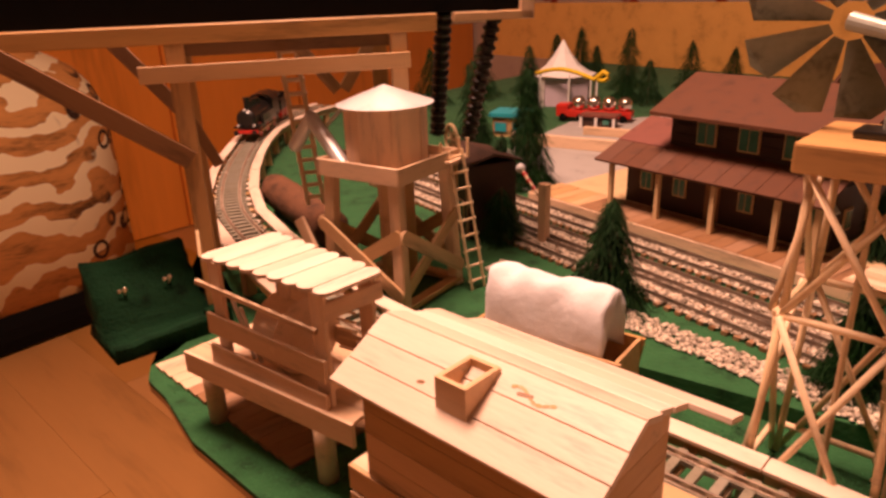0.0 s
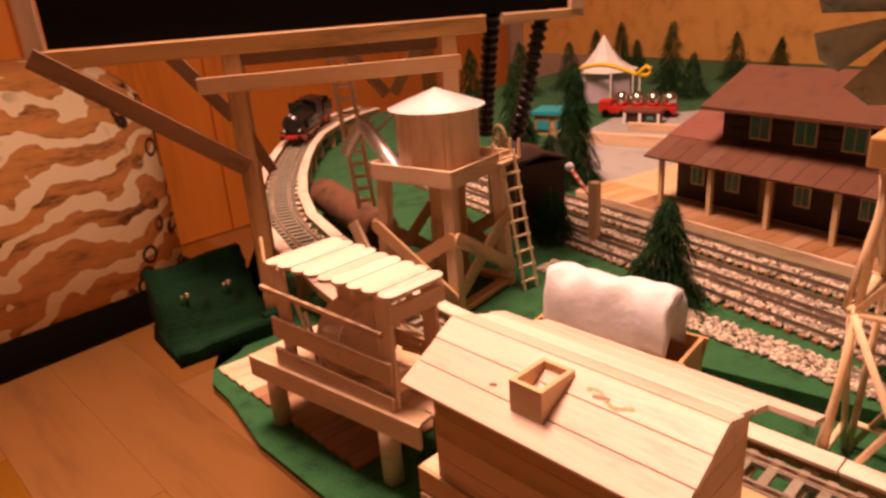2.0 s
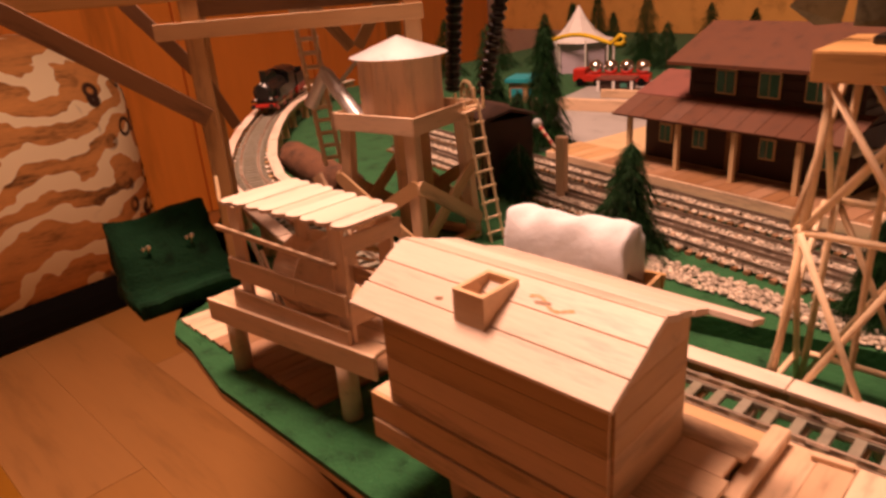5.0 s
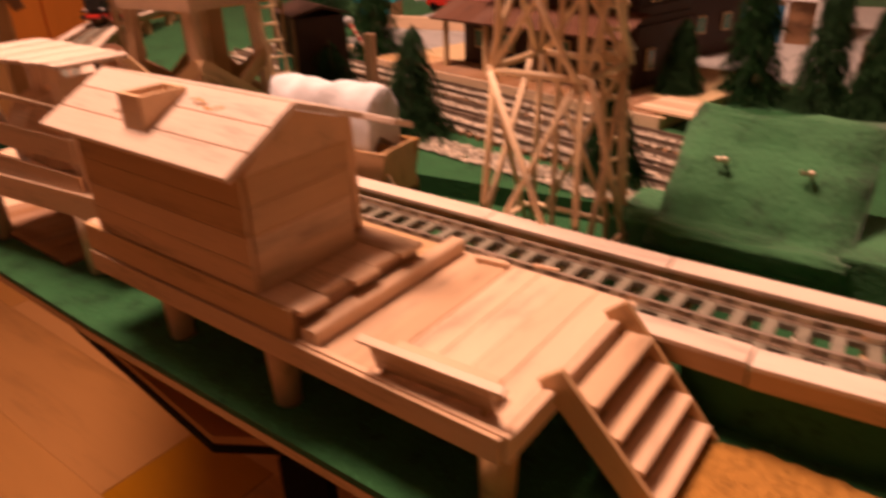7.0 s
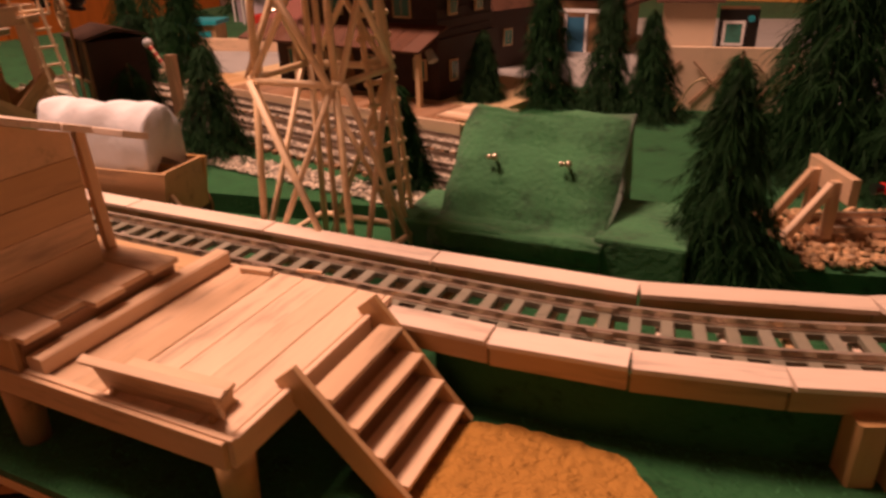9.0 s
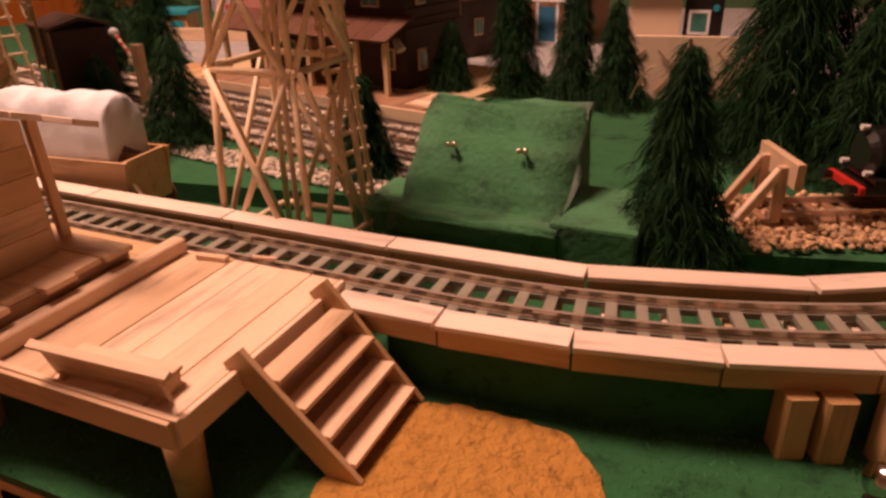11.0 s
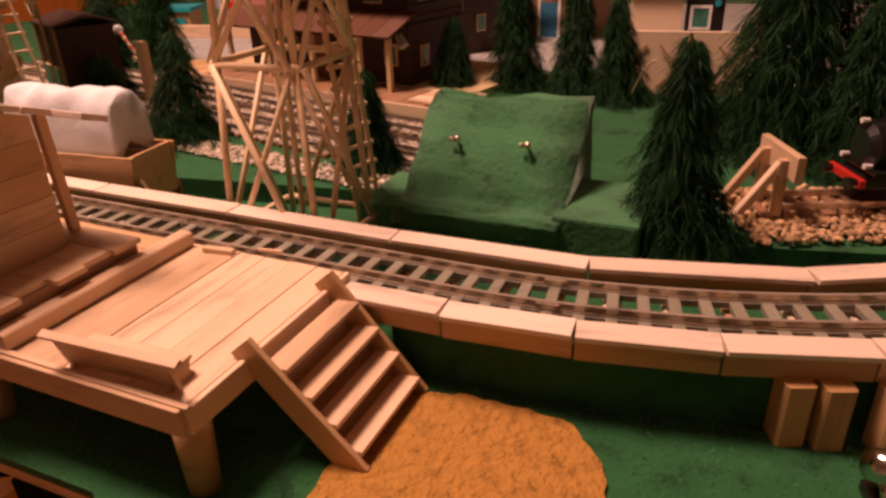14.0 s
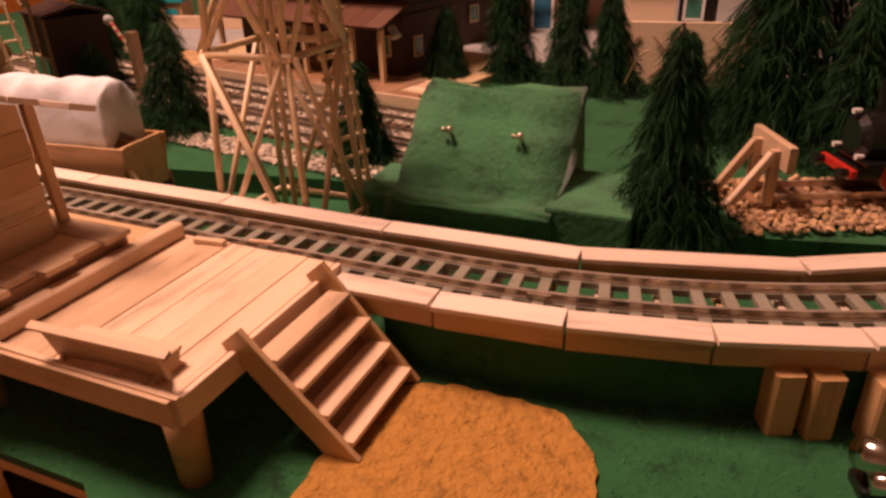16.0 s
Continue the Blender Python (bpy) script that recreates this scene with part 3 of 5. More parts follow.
def stairs():
    s = thing("wooden_stairs", pose(0, 0, 0), "small wooden stairs leading down to the sand path", "stairs")
    a, b = Vector((0.000, 0.0255, 0.0395)), Vector((0.0350, 0.0285, -0.0010))
    c, e = Vector((0.000, 0.0705, 0.0395)), Vector((0.0350, 0.0705, -0.0010))
    for p, q in ((a, b), (c, e)):
        d = (q - p)
        out = Vector((0, 1, 0))
        stick(s, "stringer", p, q, 0.0095, 0.0022, WOOD2, up=out)
    # dark colour of this board paints in the shade under the treads
    part("back_board", prism([(0.0075, 0.0255), (0.0335, -0.0005), (0.0310, -0.0005), (0.0050, 0.0255)], "y", 0.0275, 0.0690), WOOD_DARK, s, "board behind the treads, their shade in its dark colour")
    for k in range(4):
        f = 0.24 + 0.21 * k
        p, q = a.lerp(b, f), c.lerp(e, f)
        stick(s, "tread", p + Vector((0.0015, 0.001, 0.002)), q + Vector((0.0015, -0.001, 0.002)), 0.0086, 0.0018, up=(-0.05, 0, 1))


stairs()


def bench():
    b = thing("bench", pose(-0.0265, 0.0075, 0.0346, 0, 0, 3), "little wooden bench with a leaning back on the deck", "bench")
    stick(b, "backrest", (-0.0205, -0.0038, 0.0062), (0.0205, -0.0038, 0.0062), 0.0108, 0.0014, WOOD2, up=(0, -1, -0.30))
    stick(b, "top_rail", (-0.0245, -0.0055, 0.0118), (0.0245, -0.0052, 0.0116), 0.0028, 0.0014, up=(0, -0.4, 1))
    stick(b, "seat", (-0.018, 0.0015, 0.0055), (0.018, 0.0015, 0.0055), 0.010, 0.0014)
    for x in (-0.0175, 0.0175):
        part("end", prism([(-0.0045, 0), (0.0065, 0), (0.0045, 0.0025), (0.0055, 0.0062), (-0.0005, 0.0060), (-0.0052, 0.0118), (-0.0062, 0.0112), (-0.0030, 0.0045)], "x", x - 0.0008, x + 0.0008), WOOD2, b)


bench()


def sand_path():
    rng = random.Random(4)
    out = []
    ring = [(0.026, 0.024), (0.034, 0.067), (0.050, 0.073), (0.070, 0.074), (0.090, 0.072), (0.103, 0.058), (0.1075, 0.040), (0.104, 0.010), (0.090, -0.030), (0.050, -0.040), (0.030, -0.010)]
    for i, p in enumerate(ring):
        q = ring[(i + 1) % len(ring)]
        for k in range(5):
            f = k / 5
            out.append((p[0] + (q[0] - p[0]) * f + rng.uniform(-0.0009, 0.0009), p[1] + (q[1] - p[1]) * f + rng.uniform(-0.0009, 0.0009)))
    bm = prism(out, "z", -0.0005, 0.0016)
    top = max(bm.faces, key=lambda f: f.calc_center_median().z)
    bmesh.ops.inset_individual(bm, faces=[top], thickness=0.0012, depth=0.0006)
    tagged(part("sand_path", bm, SAND, None), "ochre sand path glued on the felt", "path", kind="structure")


sand_path()


def fuzz(name, spots, size, label, seed):
    """Fine upright fibres in one mesh, at spots (x, y, z)."""
    rng = np.random.default_rng(seed)
    verts, faces = [], []
    for i, p in enumerate(spots):
        p = np.array(p)
        a = rng.uniform(0, 6.3)
        d = np.array([math.cos(a), math.sin(a), 0]) * size * 0.11
        lean = np.array([rng.normal(0, 0.5), rng.normal(0, 0.5), 1.0]) * size * rng.uniform(0.4, 1.1)
        verts += [p - d, p + d, p + lean]
        faces.append((3 * i, 3 * i + 1, 3 * i + 2))
    return tagged(new(name, mesh_of(name, verts, faces, FIBRE)), label, "felt", kind="stuff")


rng_f = np.random.default_rng(31)
tufts = [(x, y, 0.0) for x, y in zip(rng_f.uniform(-0.40, 0.36, 30000), rng_f.uniform(-0.0085, 0.19, 30000)) if not (0.024 < x < 0.11 and y < 0.076) and (x > -0.33 or y > 0.008)]
fuzz("felt_fuzz", tufts, 0.0016, "short green fibres of the ground felt", 5)
# fibres on the felt hill behind the track
hill_m = pose(0.0125, 0.1765, 0.0110, 0, 0, 1) @ Matrix.Diagonal((1, 1, 1.07, 1))
tufts = []
for k in range(17000):
    f = rng_f.uniform(0, 1)
    x = rng_f.uniform(-0.042, 0.042)
    y, z = (0.014 + 0.044 * f, 0.0115 + 0.039 * f) if rng_f.uniform() < 0.85 else (0.056 + 0.011 * f, 0.0507)
    tufts.append(tuple(hill_m @ Vector((x, y, z))))
for k in range(5000):
    tufts.append(tuple(hill_m @ Vector((rng_f.uniform(-0.052, 0.042), rng_f.uniform(-0.001, 0.013), 0.0100))))
fuzz("hill_fuzz", tufts, 0.0010, "short green fibres on the felt hill", 6)

# ---------------------------------------------------------------- shed


def shed():
    s = thing("wooden_shed", pose(0, 0, 0), "unpainted wooden shed with a plank roof on the raised deck", "shed")
    x0, x1, y0, y1, zb = -0.192, -0.0955, 0.001, 0.0465, 0.0466
    ridge_y, ridge_z, eave_z = 0.0215, 0.1055, 0.0895
    n = 4
    h = (0.0872 - zb) / n
    for k in range(n):
        z = zb + h * (k + 0.5)
        stick(s, "wall_board", (x0, y0, z), (x1, y0, z), h - 0.0001, 0.002, WOOD2, up=(0, -1, 0))
        stick(s, "wall_board", (x1, y0 + 0.0011, z), (x1, y1, z), h - 0.0001, 0.002, WOOD2, up=(1, 0, 0))
        stick(s, "wall_board", (x0, y0 + 0.0011, z), (x0, y1, z), h - 0.0001, 0.002, WOOD2, up=(-1, 0, 0))
        stick(s, "wall_board", (x0, y1, z), (x1, y1, z), h - 0.0001, 0.002, WOOD2, up=(0, 1, 0))
    far_z = ridge_z - (y1 - ridge_y) * 0.345
    for x in (x0, x1):
        part("gable", prism([(y0, 0.0873), (ridge_y, ridge_z - 0.0016), (y1, far_z - 0.0016), (y1, 0.0873)], "x", x - 0.001, x + 0.001), WOOD2, s)
    # near slope: three planks, far slope: four planks reaching out over the track side
    a0, a1 = Vector((0, -0.0075, 0.0895)), Vector((0, ridge_y, ridge_z))
    up = Vector((0, -(a1.z - a0.z), a1.y - a0.y))
    for k in range(3):
        p, q = a0.lerp(a1, k / 3), a0.lerp(a1, (k + 1) / 3)
        c = (p + q) / 2
        j = random.uniform(-0.0012, 0.0012)
        stick(s, "roof_plank", (-0.2005 + j, c.y, c.z), (-0.0905 + j * 0.5, c.y, c.z), (q - p).length - 0.0003, 0.0024, WOOD_PALE, up=up)
    b0, b1 = Vector((0, ridge_y, ridge_z)), Vector((0, 0.0630, 0.0912))
    up = Vector((0, b0.z - b1.z, b1.y - b0.y))
    ends = ((-0.2005, -0.0905), (-0.199, -0.092), (-0.201, -0.0915), (-0.186, -0.0775))
    for k in range(4):
        p, q = b0.lerp(b1, k / 4), b0.lerp(b1, (k + 1) / 4)
        c = (p + q) / 2
        stick(s, "roof_plank", (ends[k][0], c.y, c.z), (ends[k][1], c.y, c.z), (q - p).length - 0.0003, 0.0022, WOOD_PALE, up=up)
    for x, y, l in ((-0.128, 0.0135, 0.006), (-0.165, 0.004, 0.003)):
        z = 0.0895 + (y + 0.0075) * 0.552 + 0.00135
        stick(s, "knot", (x - l / 2, y, z), (x + l / 2, y + 0.0008, z + 0.0005), 0.0013, 0.0003, WOOD_DARK, up=(0, -0.483, 0.875), rounded=True, label="dark knot in the plank")
    sw = [(-0.134 + 0.0022 * k, 0.0148 + 0.0013 * math.sin(k * 0.95) - 0.0002 * k) for k in range(9)]
    for (xa, ya), (xb, yb) in zip(sw, sw[1:]):
        za, zc = (0.0895 + (y + 0.0075) * 0.552 + 0.00137 for y in (ya, yb))
        stick(s, "knot", (xa, ya, za), (xb, yb, zc), 0.0012, 0.0003, WOOD_TAN, up=(0, -0.483, 0.875), rounded=True, label="dark swirled grain in the plank")
    for x in (-0.105, -0.185):
        stick(s, "canopy_post", (x, 0.0585, zb), (x, 0.0570, 0.0922), 0.004, 0.003, WOOD2, up=(1, 0, 0))
    ch = part("chimney", box_bm((-0.1535, -0.0005, 0.0925, -0.1517, 0.0175, 0.1065), (-0.1421, -0.0005, 0.0925, -0.1403, 0.0175, 0.1065), (-0.1517, -0.0005, 0.0925, -0.1421, 0.0013, 0.1065), (-0.1517, 0.0157, 0.0925, -0.1421, 0.0175, 0.1065)), WOOD2, s, "square wooden chimney open at the top")
    return s


shed()

# ---------------------------------------------------------------- open hut on legs


def FY(x):
    """The hut's front line, a little askew to the deck."""
    return 0.010 + (x + 0.326) * 0.126


def hut():
    h = thing("signal_hut", pose(0, 0, 0), "open wooden hut on legs with a stick roof", "hut")
    z = 0.045
    for k in range(5):
        y = 0.0022 + k * 0.0112
        stick(h, "floor_plank", (-0.345, FY(-0.345) + y, z - 0.001), (-0.226, FY(-0.226) + y - 0.002 * k, z - 0.001), 0.0106, 0.002, WOOD)
    stick(h, "front_beam", (-0.345, FY(-0.345) - 0.0042, z - 0.006), (-0.224, FY(-0.224) - 0.0042, z - 0.006), 0.0125, 0.002, WOOD, up=(0.126, -1, 0))
    stick(h, "side_beam", (-0.346, 0.006, z - 0.006), (-0.346, 0.057, z - 0.006), 0.010, 0.002, up=(-1, 0, 0))
    for x, y in ((-0.338, 0.0125), (-0.251, 0.0215), (-0.338, 0.052), (-0.250, 0.056)):
        part("leg", tube_bm((x, y, 0), (x, y, z - 0.002), 0.0052, 0.0052, 18), WOOD, h, smooth=True)
    # roof sticks with rounded ends
    for k in range(9):
        x = -0.3212 + k * 0.00970
        yj = random.uniform(-0.0009, 0.0009)
        stick(h, "roof_stick", (x, FY(x) - 0.0008 + yj * 0.4, 0.1018 + 0.0004 * (k % 2)), (x + 0.001, 0.0550 + yj, 0.1022 + 0.0004 * (k % 2)), 0.0102, 0.0018, WOOD_PALE, rounded=True)
    posts = [(-0.3165, 0.0132), (-0.2460, 0.0222), (-0.2840, 0.0300), (-0.3165, 0.050), (-0.2460, 0.050)]
    for x, y in posts:
        stick(h, "post", (x, y, z), (x, y, 0.1005), 0.010, 0.0022, WOOD, up=(0, -1, 0))
    for zz, t in ((0.0475, 0.0125), (0.0655, 0.0115)):
        o = -0.0012 - 0.0006 * (zz < 0.05)
        stick(h, "front_board", (-0.323, FY(-0.323) + o, zz + 0.002), (-0.241, FY(-0.241) + o, zz - 0.001), t, 0.002, WOOD, up=(0, -1, 0))
    stick(h, "hand_rail", (-0.329, FY(-0.329) - 0.001, 0.0885), (-0.245, FY(-0.245) - 0.001, 0.0835), 0.0026, 0.002, up=(0, -1, 0))
    stick(h, "side_board", (-0.2420, 0.0215, 0.0925), (-0.2400, 0.054, 0.0935), 0.0085, 0.002, up=(1, 0, 0))
    stick(h, "side_board", (-0.2420, 0.0215, 0.058), (-0.2400, 0.054, 0.058), 0.0095, 0.002, WOOD, up=(1, 0, 0))
    stick(h, "back_board", (-0.318, 0.0515, 0.060), (-0.246, 0.0515, 0.060), 0.010, 0.002, WOOD, up=(0, 1, 0))
    part("drum", tube_bm((-0.292, 0.034, 0.066), (-0.274, 0.034, 0.066), 0.020, 0.020, 28), WOOD, h, "round pale wooden drum")
    part("lever", tube_bm((-0.306, 0.022, 0.0465), (-0.310, 0.016, 0.084), 0.0010, 0.0010, 8), TIN, h, "thin metal lever")
    part("lever", tube_bm((-0.300, 0.022, 0.0465), (-0.302, 0.016, 0.079), 0.0010, 0.0010, 8), TIN, h, "thin metal lever")
    for k in range(7):
        part("rung", tube_bm((-0.262, 0.044, 0.060 + 0.005 * k), (-0.248, 0.044, 0.062 + 0.005 * k), 0.0008, 0.0008, 6), DOWEL, h)
    part("hook", tube_bm((-0.327, 0.012, 0.1015), (-0.334, 0.016, 0.1125), 0.0009, 0.0009, 8), DOWEL, h)


hut()
bd = thing("floor_boards", pose(-0.385, 0.030, 0.0, 0, 0, -6), "loose boards lying on the felt, shade under the hut in their colour", "boards")
# boards beneath the hut are coloured dark for its shade
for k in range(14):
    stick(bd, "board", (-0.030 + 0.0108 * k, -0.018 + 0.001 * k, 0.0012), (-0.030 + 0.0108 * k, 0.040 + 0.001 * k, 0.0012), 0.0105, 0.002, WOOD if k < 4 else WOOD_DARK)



def bunker(name, m, w, label, felt=None, foot=True):
    """A felt-covered block with a sloping front that carries two small screw pegs. Its foot runs along x, the slope faces -y."""
    b = thing(name, m, label, "hill")
    felt = felt or FELT_HILL
    bm = prism([(0.0, 0.0), (0.014, 0.0), (0.045, 0.0), (0.085, 0.0), (0.085, 0.010), (0.079, 0.013), (0.073, 0.047), (0.067, 0.0512), (0.058, 0.0507), (0.048, 0.0425), (0.036, 0.0315), (0.024, 0.0205), (0.015, 0.0120), (0.011, 0.0103), (0.002, 0.0103), (-0.001, 0.0085)], "x", -w / 2, w / 2)
    bmesh.ops.subdivide_edges(bm, edges=bm.edges[:], cuts=5, use_grid_fill=True)
    for v in bm.verts:
        if v.co.z > 0.001:
            v.co += Vector((noise.noise(v.co * 60), noise.noise(v.co * 60 + Vector((5, 1, 2))), noise.noise(v.co * 50 + Vector((1, 7, 3))))) * 0.0030 + v.normal * 0.0016 * noise.noise(v.co * 150)
    part("felt_cover", bm, felt, b, smooth=True)
    feet = [(-w / 2 - 0.020, 0.002, -0.010, -w / 2 + 0.002, 0.05, 0.0095), (-w / 2, 0.001, -0.010, w / 2, 0.05, 0.002)] if foot else []
    part("step", box_bm((w / 2 - 0.004, 0.004, -0.010 if foot else 0.0, w / 2 + 0.036 * (1 if foot else 0.4), 0.060, 0.0135), *feet, bevel=0.0016), felt, b)
    for x in (-w * 0.22, w * 0.22):
        pg = part("peg", tube_bm((x, 0.0375, 0.0300), (x, 0.0320, 0.0352), 0.0009, 0.0011, 8), BRASS, b, "tiny brass screw peg")
        hd = bmesh.new()
        bmesh.ops.create_uvsphere(hd, u_segments=10, v_segments=8, radius=0.0018, matrix=Matrix.Translation((x, 0.0315, 0.0356)))
        bmesh.ops.create_uvsphere(hd, u_segments=8, v_segments=6, radius=0.0014, matrix=Matrix.Translation((x - 0.0034, 0.0322, 0.0352)))
        part("head", hd, BRASS, pg, smooth=True)
    return b


bunker("felt_hill", pose(0.0125, 0.1765, 0.0110, 0, 0, 1) @ Matrix.Diagonal((1, 1, 1.07, 1)), 0.085, "green felt-covered block with two brass pegs behind the track")
# the left block's weak light is put into its felt colour
bunker("felt_hill", pose(-0.440, 0.034, 0.0, 0, 0, 84) @ Matrix.Diagonal((1, 0.66, 1.16, 1)), 0.068, "green felt-covered block at the layout edge, shade in its colour", FELT_SHADED, False)

# ---------------------------------------------------------------- water tower


def ladder(parent, p, q, width, across, rungs, r=0.0011):
    p, q, a = Vector(p), Vector(q), Vector(across).normalized() * width / 2
    bm = tube_bm(p - a, q - a, r, r, 8)
    tube_bm(p + a, q + a, r, r, 8, bm)
    lad = part("ladder", bm, DOWEL, parent, "thin stick ladder")
    for k in range(rungs):
        c = p.lerp(q, (k + 0.6) / rungs)
        part("rung", tube_bm(c - a * 1.35, c + a * 1.35, r * 0.9, r * 0.9, 6), DOWEL, lad)
    return lad


def water_tower():
    w = thing("water_tower", pose(-0.3700, 0.1810, -0.013, 0, 0, 8.5) @ Matrix.Scale(1.06, 4), "wooden water tower with a conical tin roof and ladder", "water tower")
    h, top = 0.029, 0.113
    for x in (-h, h):
        for y in (-h, h):
            stick(w, "leg", (x * 1.06, y * 1.06, 0.0236), (x * 0.92, y * 0.92, top), 0.0085, 0.0075, up=(0, 1, 0))
    for k in range(5):
        x = -0.0265 + 0.01325 * k
        stick(w, "platform_plank", (x, -0.032, top + 0.001), (x, 0.032, top + 0.001), 0.0128, 0.002)
    for a, b, up in (((-0.033, -0.032), (0.033, -0.032), (0, -1, 0)), ((0.033, -0.033), (0.033, 0.033), (1, 0, 0)), ((0.033, 0.032), (-0.033, 0.032), (0, 1, 0)), ((-0.033, 0.033), (-0.033, -0.033), (-1, 0, 0))):
        stick(w, "rim_board", (*a, top + 0.003), (*b, top + 0.003), 0.0110, 0.002, up=up)
    for s, ax in ((-1, "y"), (1, "x"), (1, "y"), (-1, "x")):
        for flip in (-1, 1):
            p, q = (flip * 0.034, 0.036), (-flip * 0.034, 0.080)
            o = s * (0.0335 + 0.0011 * flip)
            if ax == "y":
                stick(w, "brace", (p[0], o, p[1]), (q[0], o, q[1]), 0.0090, 0.002, WOOD2, up=(0, s, 0), rounded=True)
            else:
                stick(w, "brace", (o, p[0], p[1]), (o, q[0], q[1]), 0.0090, 0.002, WOOD2, up=(s, 0, 0), rounded=True)
    part("standpipe", tube_bm((0, 0, 0.0236), (0, 0, top), 0.0085, 0.0085, 8), WOOD2, w, "boxed wooden standpipe")
    for a, b in (((-0.031, -0.031), (0.031, -0.031)), ((0.031, -0.031), (0.031, 0.031)), ((0.031, 0.031), (-0.031, 0.031)), ((-0.031, 0.031), (-0.031, -0.031))):
        stick(w, "sill", (*a, 0.0275), (*b, 0.0275), 0.008, 0.004, WOOD2)
    # staves of the octagonal tank
    R = 0.0245
    tank = part("tank", tube_bm((0, 0, top + 0.003), (0, 0, 0.1545), R * 0.9, R * 0.9, 8), WOOD_DARK, w)
    for k in range(8):
        a = 2 * math.pi * (k + 0.5) / 8
        x, y = R * math.cos(a), R * math.sin(a)
        stick(tank, "stave", (x, y, top + 0.003), (x, y, 0.1555), 0.0202, 0.0016, up=(math.cos(a), math.sin(a), 0))
    part("roof", tube_bm((0, 0, 0.1545), (0, 0, 0.1660), 0.0318, 0.0006, 40), TIN, w, "conical shiny tin roof")
    lad = ladder(w, (0.050, 0.030, 0.0236), (0.036, 0.026, 0.122), 0.011, (0.35, 1, 0), 9)
    stick(w, "landing", (0.034, 0.016, 0.115), (0.034, 0.038, 0.115), 0.009, 0.0015)
    for x, y in ((0.0315, 0.016), (0.0385, 0.0375), (0.0315, 0.0375)):
        part("rail_post", tube_bm((x, y, 0.115), (x, y, 0.128), 0.0010, 0.0010, 6), DOWEL, w)
    # filling spout
    part("pipe", tube_bm((-0.016, -0.022, 0.112), (-0.055, -0.012, 0.142), 0.0050, 0.0050, 20), TIN, w, "grey tin spout pipe")
    part("spout", tube_bm((-0.054, -0.012, 0.145), (-0.072, -0.014, 0.121), 0.0044, 0.0050, 20), TIN, w, "grey tin spout")
    part("rod", tube_bm((-0.042, -0.012, 0.138), (-0.025, -0.010, 0.153), 0.0014, 0.0014, 8), TIN_DULL, w)
    stick(w, "prop", (-0.020, -0.040, 0.026), (-0.052, -0.036, 0.078), 0.0090, 0.003, up=(0, -1, 0))


water_tower()

# ---------------------------------------------------------------- coal hopper on its timber frame


def hopper():
    c = thing("coal_hopper", pose(-0.46, 0.06, 0.0, 0, 0, math.degrees(math.atan2(0.86, 0.51))), "tall timber frame carrying a black hopper box", "hopper")
    # local x runs along the front, local y to the back
    L0, L1 = -0.090, 0.260
    stick(c, "front_beam", (L0, 0, 0.2005), (0.192, 0, 0.2005), 0.0115, 0.008, WOOD_TAN, up=(0, -1, 0))
    stick(c, "cross_beam", (-0.003, -0.005, 0.177), (0.172, -0.005, 0.177), 0.0105, 0.003, WOOD_TAN, up=(0, -1, 0))
    stick(c, "cross_beam", (0.02, 0.064, 0.188), (0.172, 0.064, 0.188), 0.012, 0.003, WOOD_DARK, up=(0, -1, 0))
    stick(c, "back_beam", (L0, 0.07, 0.2005), (0.26, 0.07, 0.2005), 0.0115, 0.006, up=(0, -1, 0))
    for x, y in ((0.020, 0.0), (0.165, 0.0), (0.020, 0.070), (0.165, 0.070)):
        stick(c, "post", (x, y, 0.0 if y == 0 and x < 0.1 else 0.012), (x, y, 0.195), 0.0115, 0.007, WOOD_TAN, up=(0, -1, 0))
    stick(c, "brace", (-0.095, -0.004, 0.203), (0.020, -0.004, 0.121), 0.0125, 0.004, WOOD_DARK, up=(0, -1, 0))
    stick(c, "brace", (-0.030, 0.066, 0.200), (0.012, 0.066, 0.145), 0.010, 0.004, WOOD_DARK, up=(0, -1, 0))
    stick(c, "brace", (0.012, 0.067, 0.150), (0.034, 0.067, 0.10), 0.008, 0.003, WOOD_DARK, up=(0, -1, 0))
    stick(c, "brace", (0.095, 0.068, 0.195), (0.130, 0.068, 0.150), 0.009, 0.003, WOOD2, up=(0, -1, 0))
    stick(c, "brace", (0.165, 0.068, 0.195), (0.135, 0.068, 0.150), 0.009, 0.003, WOOD2, up=(0, -1, 0))
    for x in (0.0, 0.09, 0.17):
        stick(c, "tie", (x, 0.004, 0.2035), (x, 0.067, 0.2035), 0.008, 0.003, WOOD2)
    part("hopper_box", box_bm((L0 + 0.004, 0.004, 0.2065, L1 - 0.004, 0.046, 0.34)), BLACK_MATT, c, "matt black box")
    stick(c, "frame_post", (L0 - 0.002, 0.0, 0.200), (L0 - 0.002, 0.0, 0.34), 0.0115, 0.006, up=(0, -1, 0))
    stick(c, "frame_post", (L1, 0.0, 0.200), (L1, 0.0, 0.34), 0.0100, 0.006, up=(0, -1, 0))
    stick(c, "end_beam", (0.205, 0.0, 0.203), (L1 + 0.004, 0.0, 0.203), 0.006, 0.006, WOOD2, up=(0, -1, 0))
    ladder(c, (0.106, 0.085, 0.055), (0.094, 0.073, 0.196), 0.013, (1, 0, 0), 13, 0.0019)


hopper()


